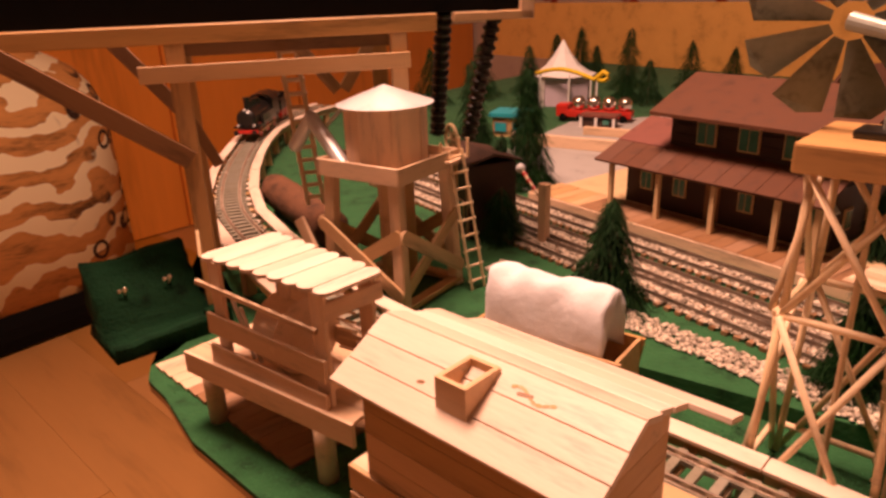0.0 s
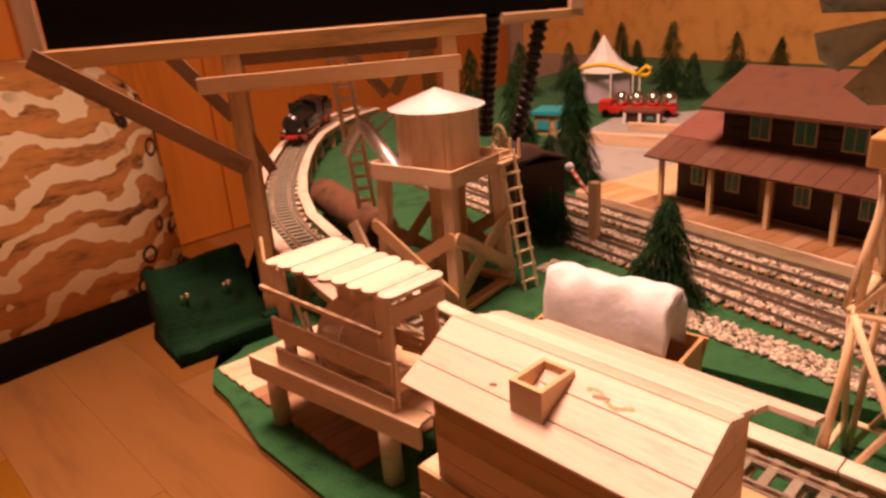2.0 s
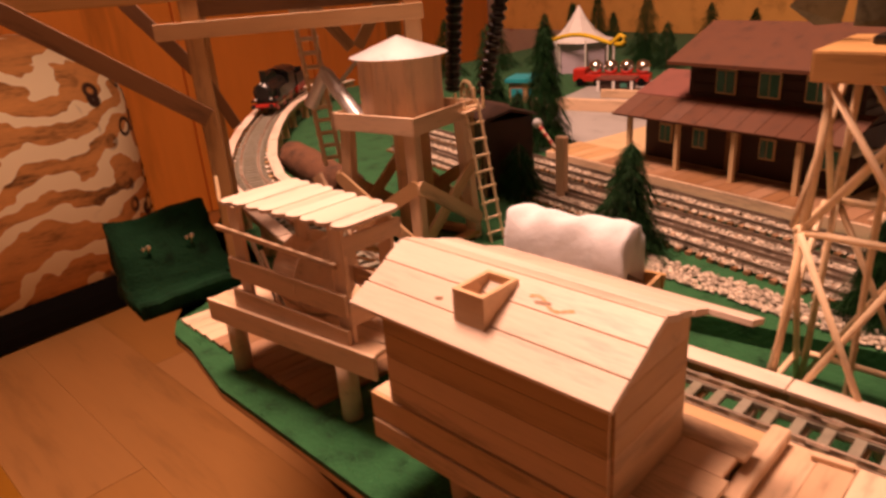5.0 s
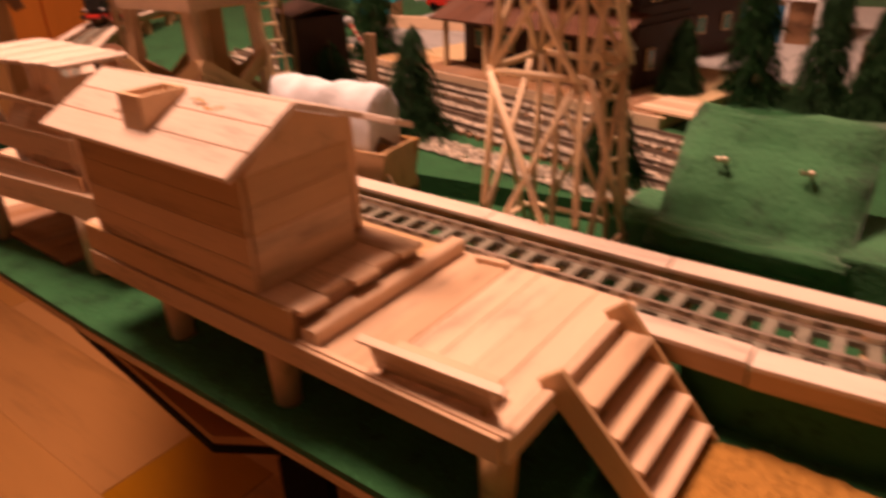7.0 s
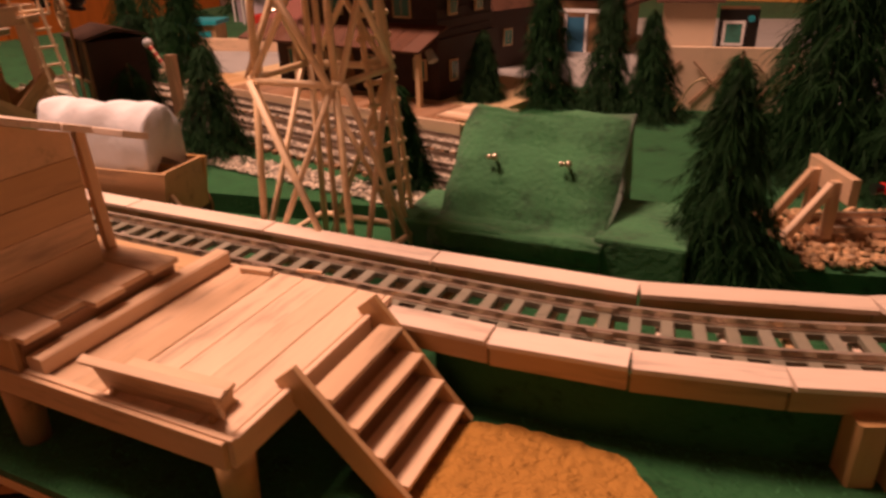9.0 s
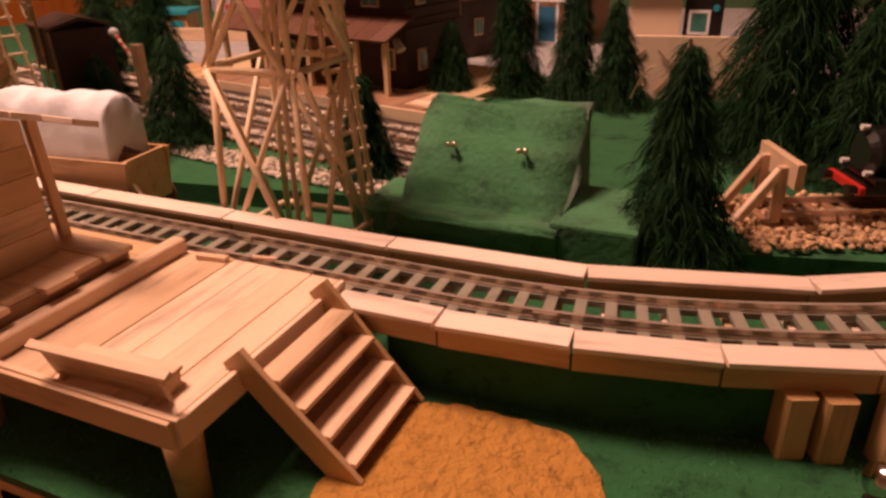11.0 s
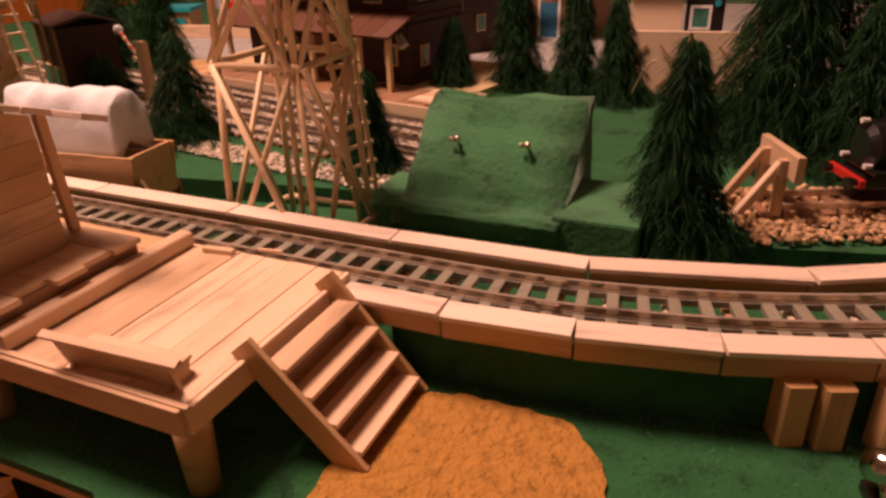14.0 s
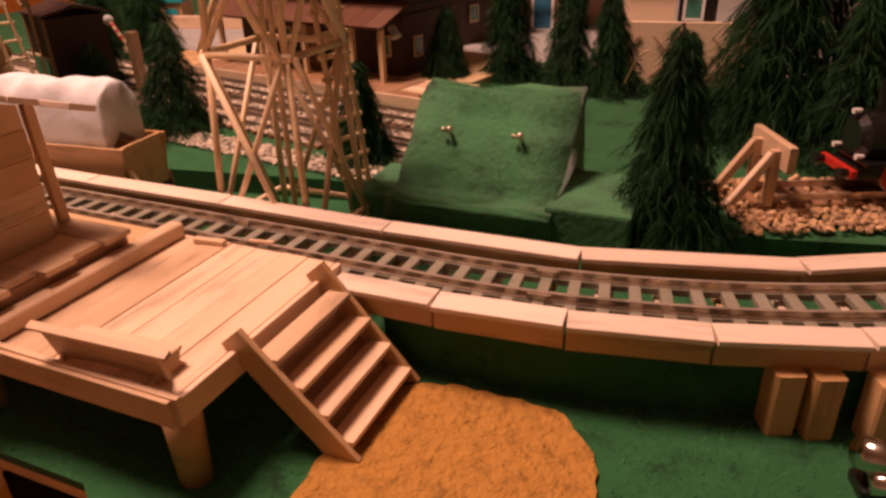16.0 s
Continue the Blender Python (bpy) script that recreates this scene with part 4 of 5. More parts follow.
def hose(name, a, b, sag):
    h = thing(name, pose(0, 0, 0), "black corrugated plastic hose hanging from the hopper", "hose", "hopper hoses")
    a, b = Vector(a), Vector(b)
    n = 15
    pts, rad = [], []
    for k in range(n * 4 + 1):
        f = k / (n * 4)
        pts.append(a.lerp(b, f) - Vector((sag, -sag, 0)) * math.sin(math.pi * f))
        rad.append(0.0068 if k % 4 in (0, 1) else 0.0047)
    bm = loft(pts, rad)
    part("corrugated_tube", bm, BLACK, h)
    return h


hose("corrugated_hose", (-0.384, 0.258, 0.206), (-0.418, 0.282, 0.108), 0.002)
hose("corrugated_hose", (-0.366, 0.296, 0.206), (-0.392, 0.292, 0.105), -0.002)


def engine_house():
    e = thing("winding_house", pose(-0.415, 0.322, 0.012, 0, 0, -24) @ Matrix.Scale(0.85, 4), "small brown wooden winding house with a spoked wheel", "house")
    part("wall", box_bm((-0.034, -0.020, 0, 0.034, 0.035, 0.078), bevel=0.001), LOG_WALL, e)
    for x in (-0.0335, 0.0, 0.0335):
        stick(e, "timber", (x, -0.0212, 0.0), (x, -0.0212, 0.078), 0.004, 0.002, WOOD_DARK, up=(0, -1, 0))
    part("roof", prism([(-0.023, 0.0782), (0.008, 0.086), (0.039, 0.0782), (0.039, 0.0802), (0.008, 0.089), (-0.023, 0.0802)], "x", -0.038, 0.038), LOG_WALL, e)
    for x in (-0.016, 0.016):
        wn = part("window", box_bm((x - 0.009, -0.0225, 0.018, x + 0.009, -0.0205, 0.040)), CREAM, e)
        for k in (0, 1):
            part("pane", box_bm((x - 0.0075 + 0.008 * k, -0.0235, 0.0195, x - 0.0005 + 0.008 * k, -0.0226, 0.0385)), GLASS_GREEN, wn)
    ring = [Vector((0.018 + 0.0145 * math.cos(a), -0.030, 0.104 + 0.0145 * math.sin(a))) for a in (2 * math.pi * k / 28 for k in range(29))]
    wh = part("wheel_rim", loft(ring, [0.0021] * 29, 8), CREAM, e, "pale grey spoked wheel", smooth=True)
    for k in range(6):
        a = math.pi * k / 3
        part("spoke", tube_bm((0.018, -0.030, 0.104), (0.018 + 0.0140 * math.cos(a), -0.030, 0.104 + 0.0140 * math.sin(a)), 0.0016, 0.0012, 6), CREAM, wh)
    stick(e, "wheel_bracket", (0.018, -0.0260, 0.055), (0.018, -0.0260, 0.106), 0.005, 0.002, WOOD2, up=(0, -1, 0))


engine_house()

# bark log
lg = bmesh.new()
tube_bm((0, 0, 0), (0.155, 0, 0), 0.0172, 0.0160, 28, lg)
bmesh.ops.subdivide_edges(lg, edges=[e for e in lg.edges if abs(e.verts[0].co.x - e.verts[1].co.x) > 0.1], cuts=14)
for v_ in lg.verts:
    v_.co += Vector((0, v_.co.y, v_.co.z)).normalized() * noise.noise(v_.co * 90) * 0.0022 if Vector((0, v_.co.y, v_.co.z)).length > 0.01 else Vector()
lo = part("bark_log", lg, LOG, None, smooth=True)
lo.matrix_basis = pose(-0.625, 0.250, 0.0290, 0, 0, -16)
tagged(lo, "thick brown bark log lying on the felt", "log")

# ---------------------------------------------------------------- covered wagon


def wagon():
    w = thing("covered_wagon", pose(-0.2040, 0.1535, 0.0, 0, 0, 6), "covered wagon with a white canvas hood on a wooden box", "wagon")
    z0, z1 = 0.0150, 0.0425
    part("floor", box_bm((-0.047, -0.0152, z0, 0.0365, 0.0152, z0 + 0.002)), WOOD_TAN, w)
    for y, s in ((-0.0165, -1), (0.0165, 1)):
        part("side_board", prism([(-0.047, z0), (0.036, z0), (0.0405, z1), (-0.051, z1), (-0.049, z1 - 0.004)], "y", y - 0.001, y + 0.001), WOOD_TAN, w)
    for x in (-0.0485, 0.0375):
        part("end_board", box_bm((x - 0.001, -0.0153, z0, x + 0.001, 0.0153, z1)), WOOD_TAN, w)
    # canvas hood: a half round with folds
    bm = bmesh.new()
    nx, na = 26, 20
    rows = []
    for i in range(nx + 1):
        f = i / nx
        x = -0.0430 + 0.072 * f
        row = []
        for k in range(na + 1):
            a = math.pi * k / na
            sx = math.copysign(abs(math.cos(a)) ** 0.75, math.cos(a))
            r = 1 + 0.022 * math.sin(f * 23 + math.sin(a * 2) * 2.5) * math.sin(a) + 0.07 * noise.noise(Vector((x * 70, a * 1.3, 2)))
            row.append(bm.verts.new((x + 0.002 * noise.noise(Vector((a * 2, f * 4, 5))), -0.0148 * sx * r, z1 - 0.006 + 0.0378 * math.sin(a) ** 0.72 * r)))
        rows.append(row)
    for a_, b_ in zip(rows, rows[1:]):
        for k in range(na):
            bm.faces.new((a_[k], a_[k + 1], b_[k + 1], b_[k]))
    for row, dx in ((rows[0], 0.004), (rows[-1], -0.003)):
        mid = bm.verts.new((row[0].co.x + dx, 0, z1 + 0.004))
        for k in range(na):
            bm.faces.new((row[k], row[k + 1], mid))
    part("canvas_hood", bm, CANVAS, w, "creased white canvas hood", smooth=True)
    for x in (-0.036, 0.025):
        for y in (-0.0190, 0.0190):
            wb = tube_bm((x, y - 0.001, 0.0125), (x, y + 0.001, 0.0125), 0.0125, 0.0125, 24)
            part("wheel", wb, WOOD_DARK, w)
        part("axle", tube_bm((x, -0.018, 0.0125), (x, 0.018, 0.0125), 0.0016, 0.0016, 8), WOOD_DARK, w)
    stick(w, "shaft", (0.039, -0.010, 0.018), (0.054, -0.008, 0.0125), 0.003, 0.002)
    stick(w, "shaft", (0.039, -0.014, 0.030), (0.047, -0.012, 0.014), 0.003, 0.002)


wagon()

# ---------------------------------------------------------------- wind pump tower


def wind_pump():
    w = thing("wind_pump", pose(-0.0700, 0.1570, 0.0, 0, 0, 0), "tall wind pump tower of thin sticks with tin blades", "wind pump")
    B, M, T = (0.0255, 0.0), (0.0205, 0.0960), (0.0180, 0.1545)

    def at(s, lv):
        return Vector((s[0] * lv[0], s[1] * lv[0], lv[1]))

    cs = [(-1, -1), (1, -1), (1, 1), (-1, 1)]
    r = 0.00165
    for s in cs:
        part("leg", tube_bm(at(s, B), at(s, M) + Vector((0, 0, 0.002)), r, r, 8), DOWEL, w, smooth=True)
        part("leg", tube_bm(at(s, M), at(s, T), r, r, 8), DOWEL, w, smooth=True)
    Lo = (0.0270, 0.014)
    for s, u in zip(cs, cs[1:] + cs[:1]):
        o = Vector((s[0] + u[0], s[1] + u[1], 0)) * 0.0011
        part("girt", tube_bm(at(s, M) * 1.0 + o + (at(s, M) - at(u, M)) * 0.03, at(u, M) + o + (at(u, M) - at(s, M)) * 0.03, r, r, 8), DOWEL, w, smooth=True)
        part("girt", tube_bm(at(s, Lo) + o, at(u, Lo) + o, r, r, 8), DOWEL, w, smooth=True)
        for p, q, lo_, hi_ in ((s, u, B, M), (u, s, B, M), (s, u, M, T), (u, s, M, T)):
            k = 1.0 if p == s else 2.0
            part("brace", tube_bm(at(p, lo_) + o * k, at(q, hi_) + o * k, r * 0.9, r * 0.9, 8), DOWEL, w, smooth=True)
    ladder(w, (0.0205, 0.0320, 0.0), (0.0090, 0.0245, 0.1535), 0.015, (0.30, 1, 0), 15, 0.0014)
    part("pump_rod", tube_bm((0, 0, 0.012), (0, 0, 0.155), 0.0014, 0.0014, 8), DOWEL, w)
    # tan instead of pale wood: shading of the front face put into the colour
    part("platform", box_bm((-0.0245, -0.0255, 0.1545, 0.0270, 0.0270, 0.1660), bevel=0.0012), WOOD_TAN, w, "square wooden platform block")
    part("bearing", box_bm((-0.010, -0.008, 0.1662, 0.012, 0.008, 0.1692), bevel=0.001), BLACK, w, "dark metal bearing plate")
    part("mast", tube_bm((0, 0, 0.1665), (0, 0, 0.205), 0.002, 0.002, 10), TIN_DULL, w)
    hub = part("hub", tube_bm((-0.020, 0.006, 0.2065), (0, 0.0, 0.2020), 0.0035, 0.003, 14), TIN_DULL, w)
    for k in range(9):
        a = 2 * math.pi * k / 9 + 0.08
        u, v = Vector((math.cos(a), 0.15 * math.cos(a), math.sin(a))), Vector((-math.sin(a), -0.15 * math.sin(a), math.cos(a)))
        c = Vector((-0.020, 0.006, 0.2065))
        tw = Vector((0, 0.005, 0))
        vs = [c + u * 0.007 - v * 0.002, c + u * 0.007 + v * 0.002 + tw * 0.3, c + u * 0.034 + v * 0.0095 + tw, c + u * 0.038 + v * 0.002 + tw * 0.5, c + u * 0.034 - v * 0.0080 - tw]
        bm = bmesh.new()
        lo_ = [bm.verts.new(p) for p in vs]
        hi_ = [bm.verts.new(p + Vector((0, 0.0006, 0))) for p in vs]
        bm.faces.new(lo_), bm.faces.new(hi_[::-1])
        for i in range(5):
            j = (i + 1) % 5
            bm.faces.new((lo_[i], hi_[i], hi_[j], lo_[j]))
        part("blade", bm, BLADE_TIN, hub, "grey-green tin blade")


wind_pump()

# ---------------------------------------------------------------- trees


def fir(x, y, z, h, r, blades=420, seed=1, slim=1.0, label="artificial dark green fir tree with drooping needles"):
    rng = np.random.default_rng(seed)
    t = thing("fir_tree", pose(x, y, z, rng.uniform(-3, 3), rng.uniform(-3, 3), rng.uniform(0, 360)), label, "tree", "model fir trees")
    part("trunk", tube_bm((0, 0, 0), (0, 0, h * 0.97), max(0.0016, h * 0.02), 0.0006, 8), TRUNK, t)
    verts, faces = [], []
    twigs = blades // 9
    for k in range(twigs):
        f = ((k + rng.uniform(0, 1)) / twigs) ** 0.75
        z0 = h * (0.08 + 0.90 * (1 - f))
        out = r * (0.05 + 0.95 * f ** (0.88 * slim)) * rng.uniform(0.62, 1.12)
        a = k * 2.39996 + rng.uniform(-0.4, 0.4)
        d = np.array([math.cos(a), math.sin(a), 0])
        s = np.array([-math.sin(a), math.cos(a), 0])
        drop = out * rng.uniform(0.45, 1.35) + h * 0.02
        tip = np.array([0, 0, max(z0 - drop, 0.003)]) + d * out
        root = np.array([0, 0, z0])
        # needles along the drooping twig, fanned to both sides and to the tip
        for q in range(24):
            g = rng.uniform(0.15, 1.0)
            p = root + (tip - root) * g
            p[2] += math.sin(g * math.pi) * out * 0.16
            ln = (0.0048 + 0.055 * h) * rng.uniform(0.6, 1.25)
            side = rng.uniform(-0.85, 0.85)
            v = d * (0.75 - 0.35 * abs(side)) + s * side + np.array([0, 0, rng.uniform(-1.6, -0.15)])
            v = v / np.linalg.norm(v) * ln
            wv = np.cross(v, np.array([rng.uniform(-1, 1), rng.uniform(-1, 1), 1.0]))
            wv = wv / (np.linalg.norm(wv) + 1e-9) * rng.uniform(0.00017, 0.00034) * (0.7 + h * 3)
            e = p + v
            e[2] = max(e[2] - ln * 0.18, 0.0015)
            m = p + v * 0.5
            m[2] = max(m[2], 0.0015)
            b = len(verts)
            verts += [p - wv * 0.6, p + wv * 0.6, m + wv, m - wv, e]
            faces += [(b, b + 1, b + 2, b + 3), (b + 3, b + 2, b + 4)]
    put("crown", mesh_of("crown", verts, faces, NEEDLE), t)
    return t


TREES = [(-0.237, 0.254, 0.012, 0.080, 0.040), (-0.079, 0.245, 0.012, 0.064, 0.027), (0.104, 0.206, 0.006, 0.102, 0.036), (-0.455, 0.462, 0.012, 0.138, 0.034),
         (-0.520, 0.455, 0.012, 0.105, 0.030), (-0.062, 0.475, 0.012, 0.122, 0.034), (-0.010, 0.470, 0.012, 0.120, 0.027), (0.030, 0.455, 0.012, 0.086, 0.033),
         (0.145, 0.365, 0.012, 0.19, 0.060), (0.21, 0.372, 0.012, 0.20, 0.062), (0.262, 0.352, 0.012, 0.19, 0.055), (0.185, 0.33, 0.012, 0.10, 0.036),
         (-0.110, 0.444, 0.012, 0.068, 0.030), (0.30, 0.43, 0.012, 0.20, 0.06), (0.09, 0.405, 0.012, 0.06, 0.03)]
for i, (x, y, z, h, r) in enumerate(TREES):
    fir(x, y, z, h, r, blades=6000 if h > 0.15 else 2900, seed=i + 3)
fir(-0.405, 0.348, 0.012, 0.088, 0.022, 1900, 41)
fir(-0.372, 0.312, 0.012, 0.050, 0.026, 1300, 40, slim=0.4, label="low bushy dark green artificial fir")
FAR_TREES = [(-0.939, 1.239, 0.106, 0.042), (-0.914, 1.30, 0.118, 0.042), (-0.853, 1.266, 0.080, 0.036), (-0.724, 1.169, 0.126, 0.046), (-0.603, 1.026, 0.083, 0.046),
             (-0.621, 1.248, 0.098, 0.046), (-0.590, 1.38, 0.075, 0.038), (-0.938, 0.812, 0.109, 0.050), (-0.90, 0.92, 0.11, 0.05), (-0.66, 0.61, 0.12, 0.040), (-0.86, 1.02, 0.10, 0.05), (-0.66, 1.05, 0.05, 0.04)]
for i, (x, y, h, r) in enumerate(FAR_TREES):
    fir(x, y, 0.012, h, r, 1300, 60 + i)

# ---------------------------------------------------------------- yard: gravel, tracks, platform
YD = (0.976, -0.218)


def yard_line(x0, y0, x1, step=0.0085):
    n = int((x1 - x0) / step)
    return np.array([(x0 + (x1 - x0) * k / n, y0 + (x1 - x0) * k / n * YD[1] / YD[0]) for k in range(n + 1)])


YARD = [(-0.62, 0.446, 0.01), (-0.62, 0.407, -0.03), (-0.60, 0.3755, -0.04)]
spots = []
rngy = np.random.default_rng(5)
for n_, (x0, y0, x1) in enumerate(YARD):
    yt = thing("yard_track", pose(0, 0, 0), "straight siding track in pale gravel", "track", "yard tracks")
    ln = yard_line(x0, y0, x1)
    rails(yt, ln, 0.0192, metal=RAIL_DARK)
    sleepers(yt, ln, 0.0180, WOOD_DARK, every=1)
    for k in range(5200):
        x = rngy.uniform(x0, x1)
        spots.append((x, y0 + (x - x0) * YD[1] / YD[0] + rngy.uniform(-0.0135, 0.0135), 0.0146 + abs(rngy.normal(0, 0.0006))))
# open gravel strip next to the felt bank
for k in range(2600):
    x = rngy.uniform(-0.34, -0.045)
    spots.append((x, 0.2310 - (x + 0.13) * 0.14 + rngy.uniform(-0.0115, 0.0115), 0.0132 + abs(rngy.normal(0, 0.0008))))
pebbles("yard_gravel", spots, 0.0029, STONE, "pale stone gravel between the sidings", 3)


def station_platform():
    p = thing("station_platform", pose(-0.345, 0.427, 0.012, 0, 0, -11), "cream wooden platform in front of the station", "platform")
    part("slab", box_bm((-0.075, -0.020, 0.0, 0.262, 0.16, 0.0085), bevel=0.0008), CREAM, p)
    for k in range(24):
        x = -0.070 + k * 0.0138
        # planks below the porch roof carry its shadow as dark wood colour
        stick(p, "plank", (x, -0.018, 0.0092), (x, 0.028, 0.0092), 0.0134, 0.0016, WOOD2 if x < -0.005 else WOOD_DARK)
    stick(p, "kerb", (-0.075, -0.021, 0.0055), (0.262, -0.021, 0.0055), 0.0095, 0.002, up=(0, -1, 0))
    for k in range(6):
        stick(p, "ramp_board", (0.235 + 0.0005 * k, -0.010 + 0.0075 * k, 0.0112), (0.282, -0.010 + 0.0075 * k, 0.0112), 0.0070, 0.0020)


station_platform()


def window(parent, x, y, z, w=0.014, h=0.018):
    wn = part("window", box_bm((x - w / 2, y - 0.0022, z, x + w / 2, y - 0.0002, z + h), bevel=0.0003), CREAM, parent, "cream window frame")
    for k in (0, 1):
        a = x - w / 2 + 0.0014 + k * (w / 2 - 0.0010)
        part("pane", box_bm((a, y - 0.0026, z + 0.0016, a + w / 2 - 0.0020, y - 0.0023, z + h - 0.0016)), GLASS_GREEN, wn, "green tinted pane")
    return wn


def station():
    s = thing("station_house", pose(-0.345, 0.427, 0.0205, 0, 0, -10), "dark brown two-storey station house with red roofs and porch", "house")
    X1 = 0.205
    part("ground_floor", box_bm((0.006, 0.034, 0.0, X1 - 0.004, 0.130, 0.050)), LOG_WALL, s)
    part("upper_floor", box_bm((0.050, 0.036, 0.0502, X1 - 0.006, 0.120, 0.098)), LOG_WALL, s)
    for k in range(5):
        part("board_strip", box_bm((0.055, 0.0345, 0.056 + k * 0.0085, X1 - 0.006, 0.0358, 0.0565 + k * 0.0085)), LOG_WALL, s)
        part("board_strip", box_bm((X1 - 0.0058, 0.036, 0.056 + k * 0.0085, X1 - 0.0045, 0.120, 0.0565 + k * 0.0085)), LOG_WALL, s)
    # porch roof in strips
    n = 12
    for k in range(n):
        x = -0.004 + (X1 + 0.008) / n * (k + 0.5)
        stick(s, "porch_roof_strip", (x, -0.004, 0.0455), (x, 0.036, 0.0605), (X1 + 0.008) / n - 0.0003, 0.002, ROOF_RED)
    for x in (0.012, 0.064, 0.118, 0.172, 0.203):
        part("porch_post", box_bm((x - 0.002, 0.001, 0.0, x + 0.002, 0.005, 0.0450)), CREAM, s, "cream square post")
    # left wing roof
    part("wing_roof", prism([(0.030, 0.0600), (0.078, 0.0760), (0.132, 0.052), (0.132, 0.049), (0.078, 0.0725), (0.030, 0.0570)], "x", -0.004, 0.0545), ROOF_PINK, s, "brick-red wing roof")
    part("upper_roof", prism([(0.014, 0.0935), (0.080, 0.1215), (0.146, 0.0935), (0.146, 0.0905), (0.080, 0.1180), (0.014, 0.0905)], "x", 0.041, X1 + 0.014), ROOF_RED, s, "red-brown felted gable roof")
    for x in (0.0555, X1 - 0.0065):
        part("gable", prism([(0.036, 0.098), (0.080, 0.1165), (0.120, 0.098)], "x", x - 0.001, x + 0.001), LOG_WALL, s)
    for x in (0.0865, 0.1255, 0.164):
        window(s, x, 0.036, 0.066, 0.019, 0.021)
    for x in (0.030, 0.066, 0.130, 0.182):
        window(s, x, 0.034, 0.016, 0.014, 0.018)
    part("door", box_bm((0.092, 0.0325, 0.001, 0.106, 0.0338, 0.036)), WOOD_DARK, s)
    for y in (0.055, 0.095):
        for z in (0.014, 0.068):
            wn = part("window", box_bm((X1 - 0.0044, y - 0.006, z, X1 - 0.0024, y + 0.006, z + 0.018)), CREAM, s, "cream window frame")
            for k in (0, 1):
                part("pane", box_bm((X1 - 0.0023, y - 0.0047 + 0.005 * k, z + 0.0016, X1 - 0.0020, y - 0.0003 + 0.005 * k, z + 0.0164)), GLASS_GREEN, wn, "green tinted pane")
    part("lamp", tube_bm((X1 - 0.004, 0.020, 0.044), (X1 + 0.002, 0.018, 0.036), 0.003, 0.0045, 12), TIN_DULL, s, "small grey lamp")


station()


def barrier():
    b = thing("crossing_barrier", pose(-0.338, 0.326, 0.012), "wooden crossing post with a striped barrier arm", "barrier")
    stick(b, "post", (0, 0, 0), (0, 0, 0.054), 0.0085, 0.0075, up=(0, -1, 0))
    part("arm", tube_bm((-0.004, -0.003, 0.044), (-0.030, 0.008, 0.060), 0.0016, 0.0016, 10), WOOD, b)
    for k in range(3):
        f = 0.2 + 0.27 * k
        p, q = Vector((-0.004, -0.003, 0.044)), Vector((-0.030, 0.008, 0.060))
        part("band", tube_bm(p.lerp(q, f), p.lerp(q, f + 0.12), 0.0019, 0.0019, 10), RED, b, "red band")
    bm = bmesh.new()
    bmesh.ops.create_uvsphere(bm, u_segments=14, v_segments=10, radius=0.0042, matrix=Matrix.Translation((-0.031, 0.008, 0.061)))
    part("knob", bm, CANVAS, b, "pale round knob", smooth=True)


barrier()

# ---------------------------------------------------------------- steam engine


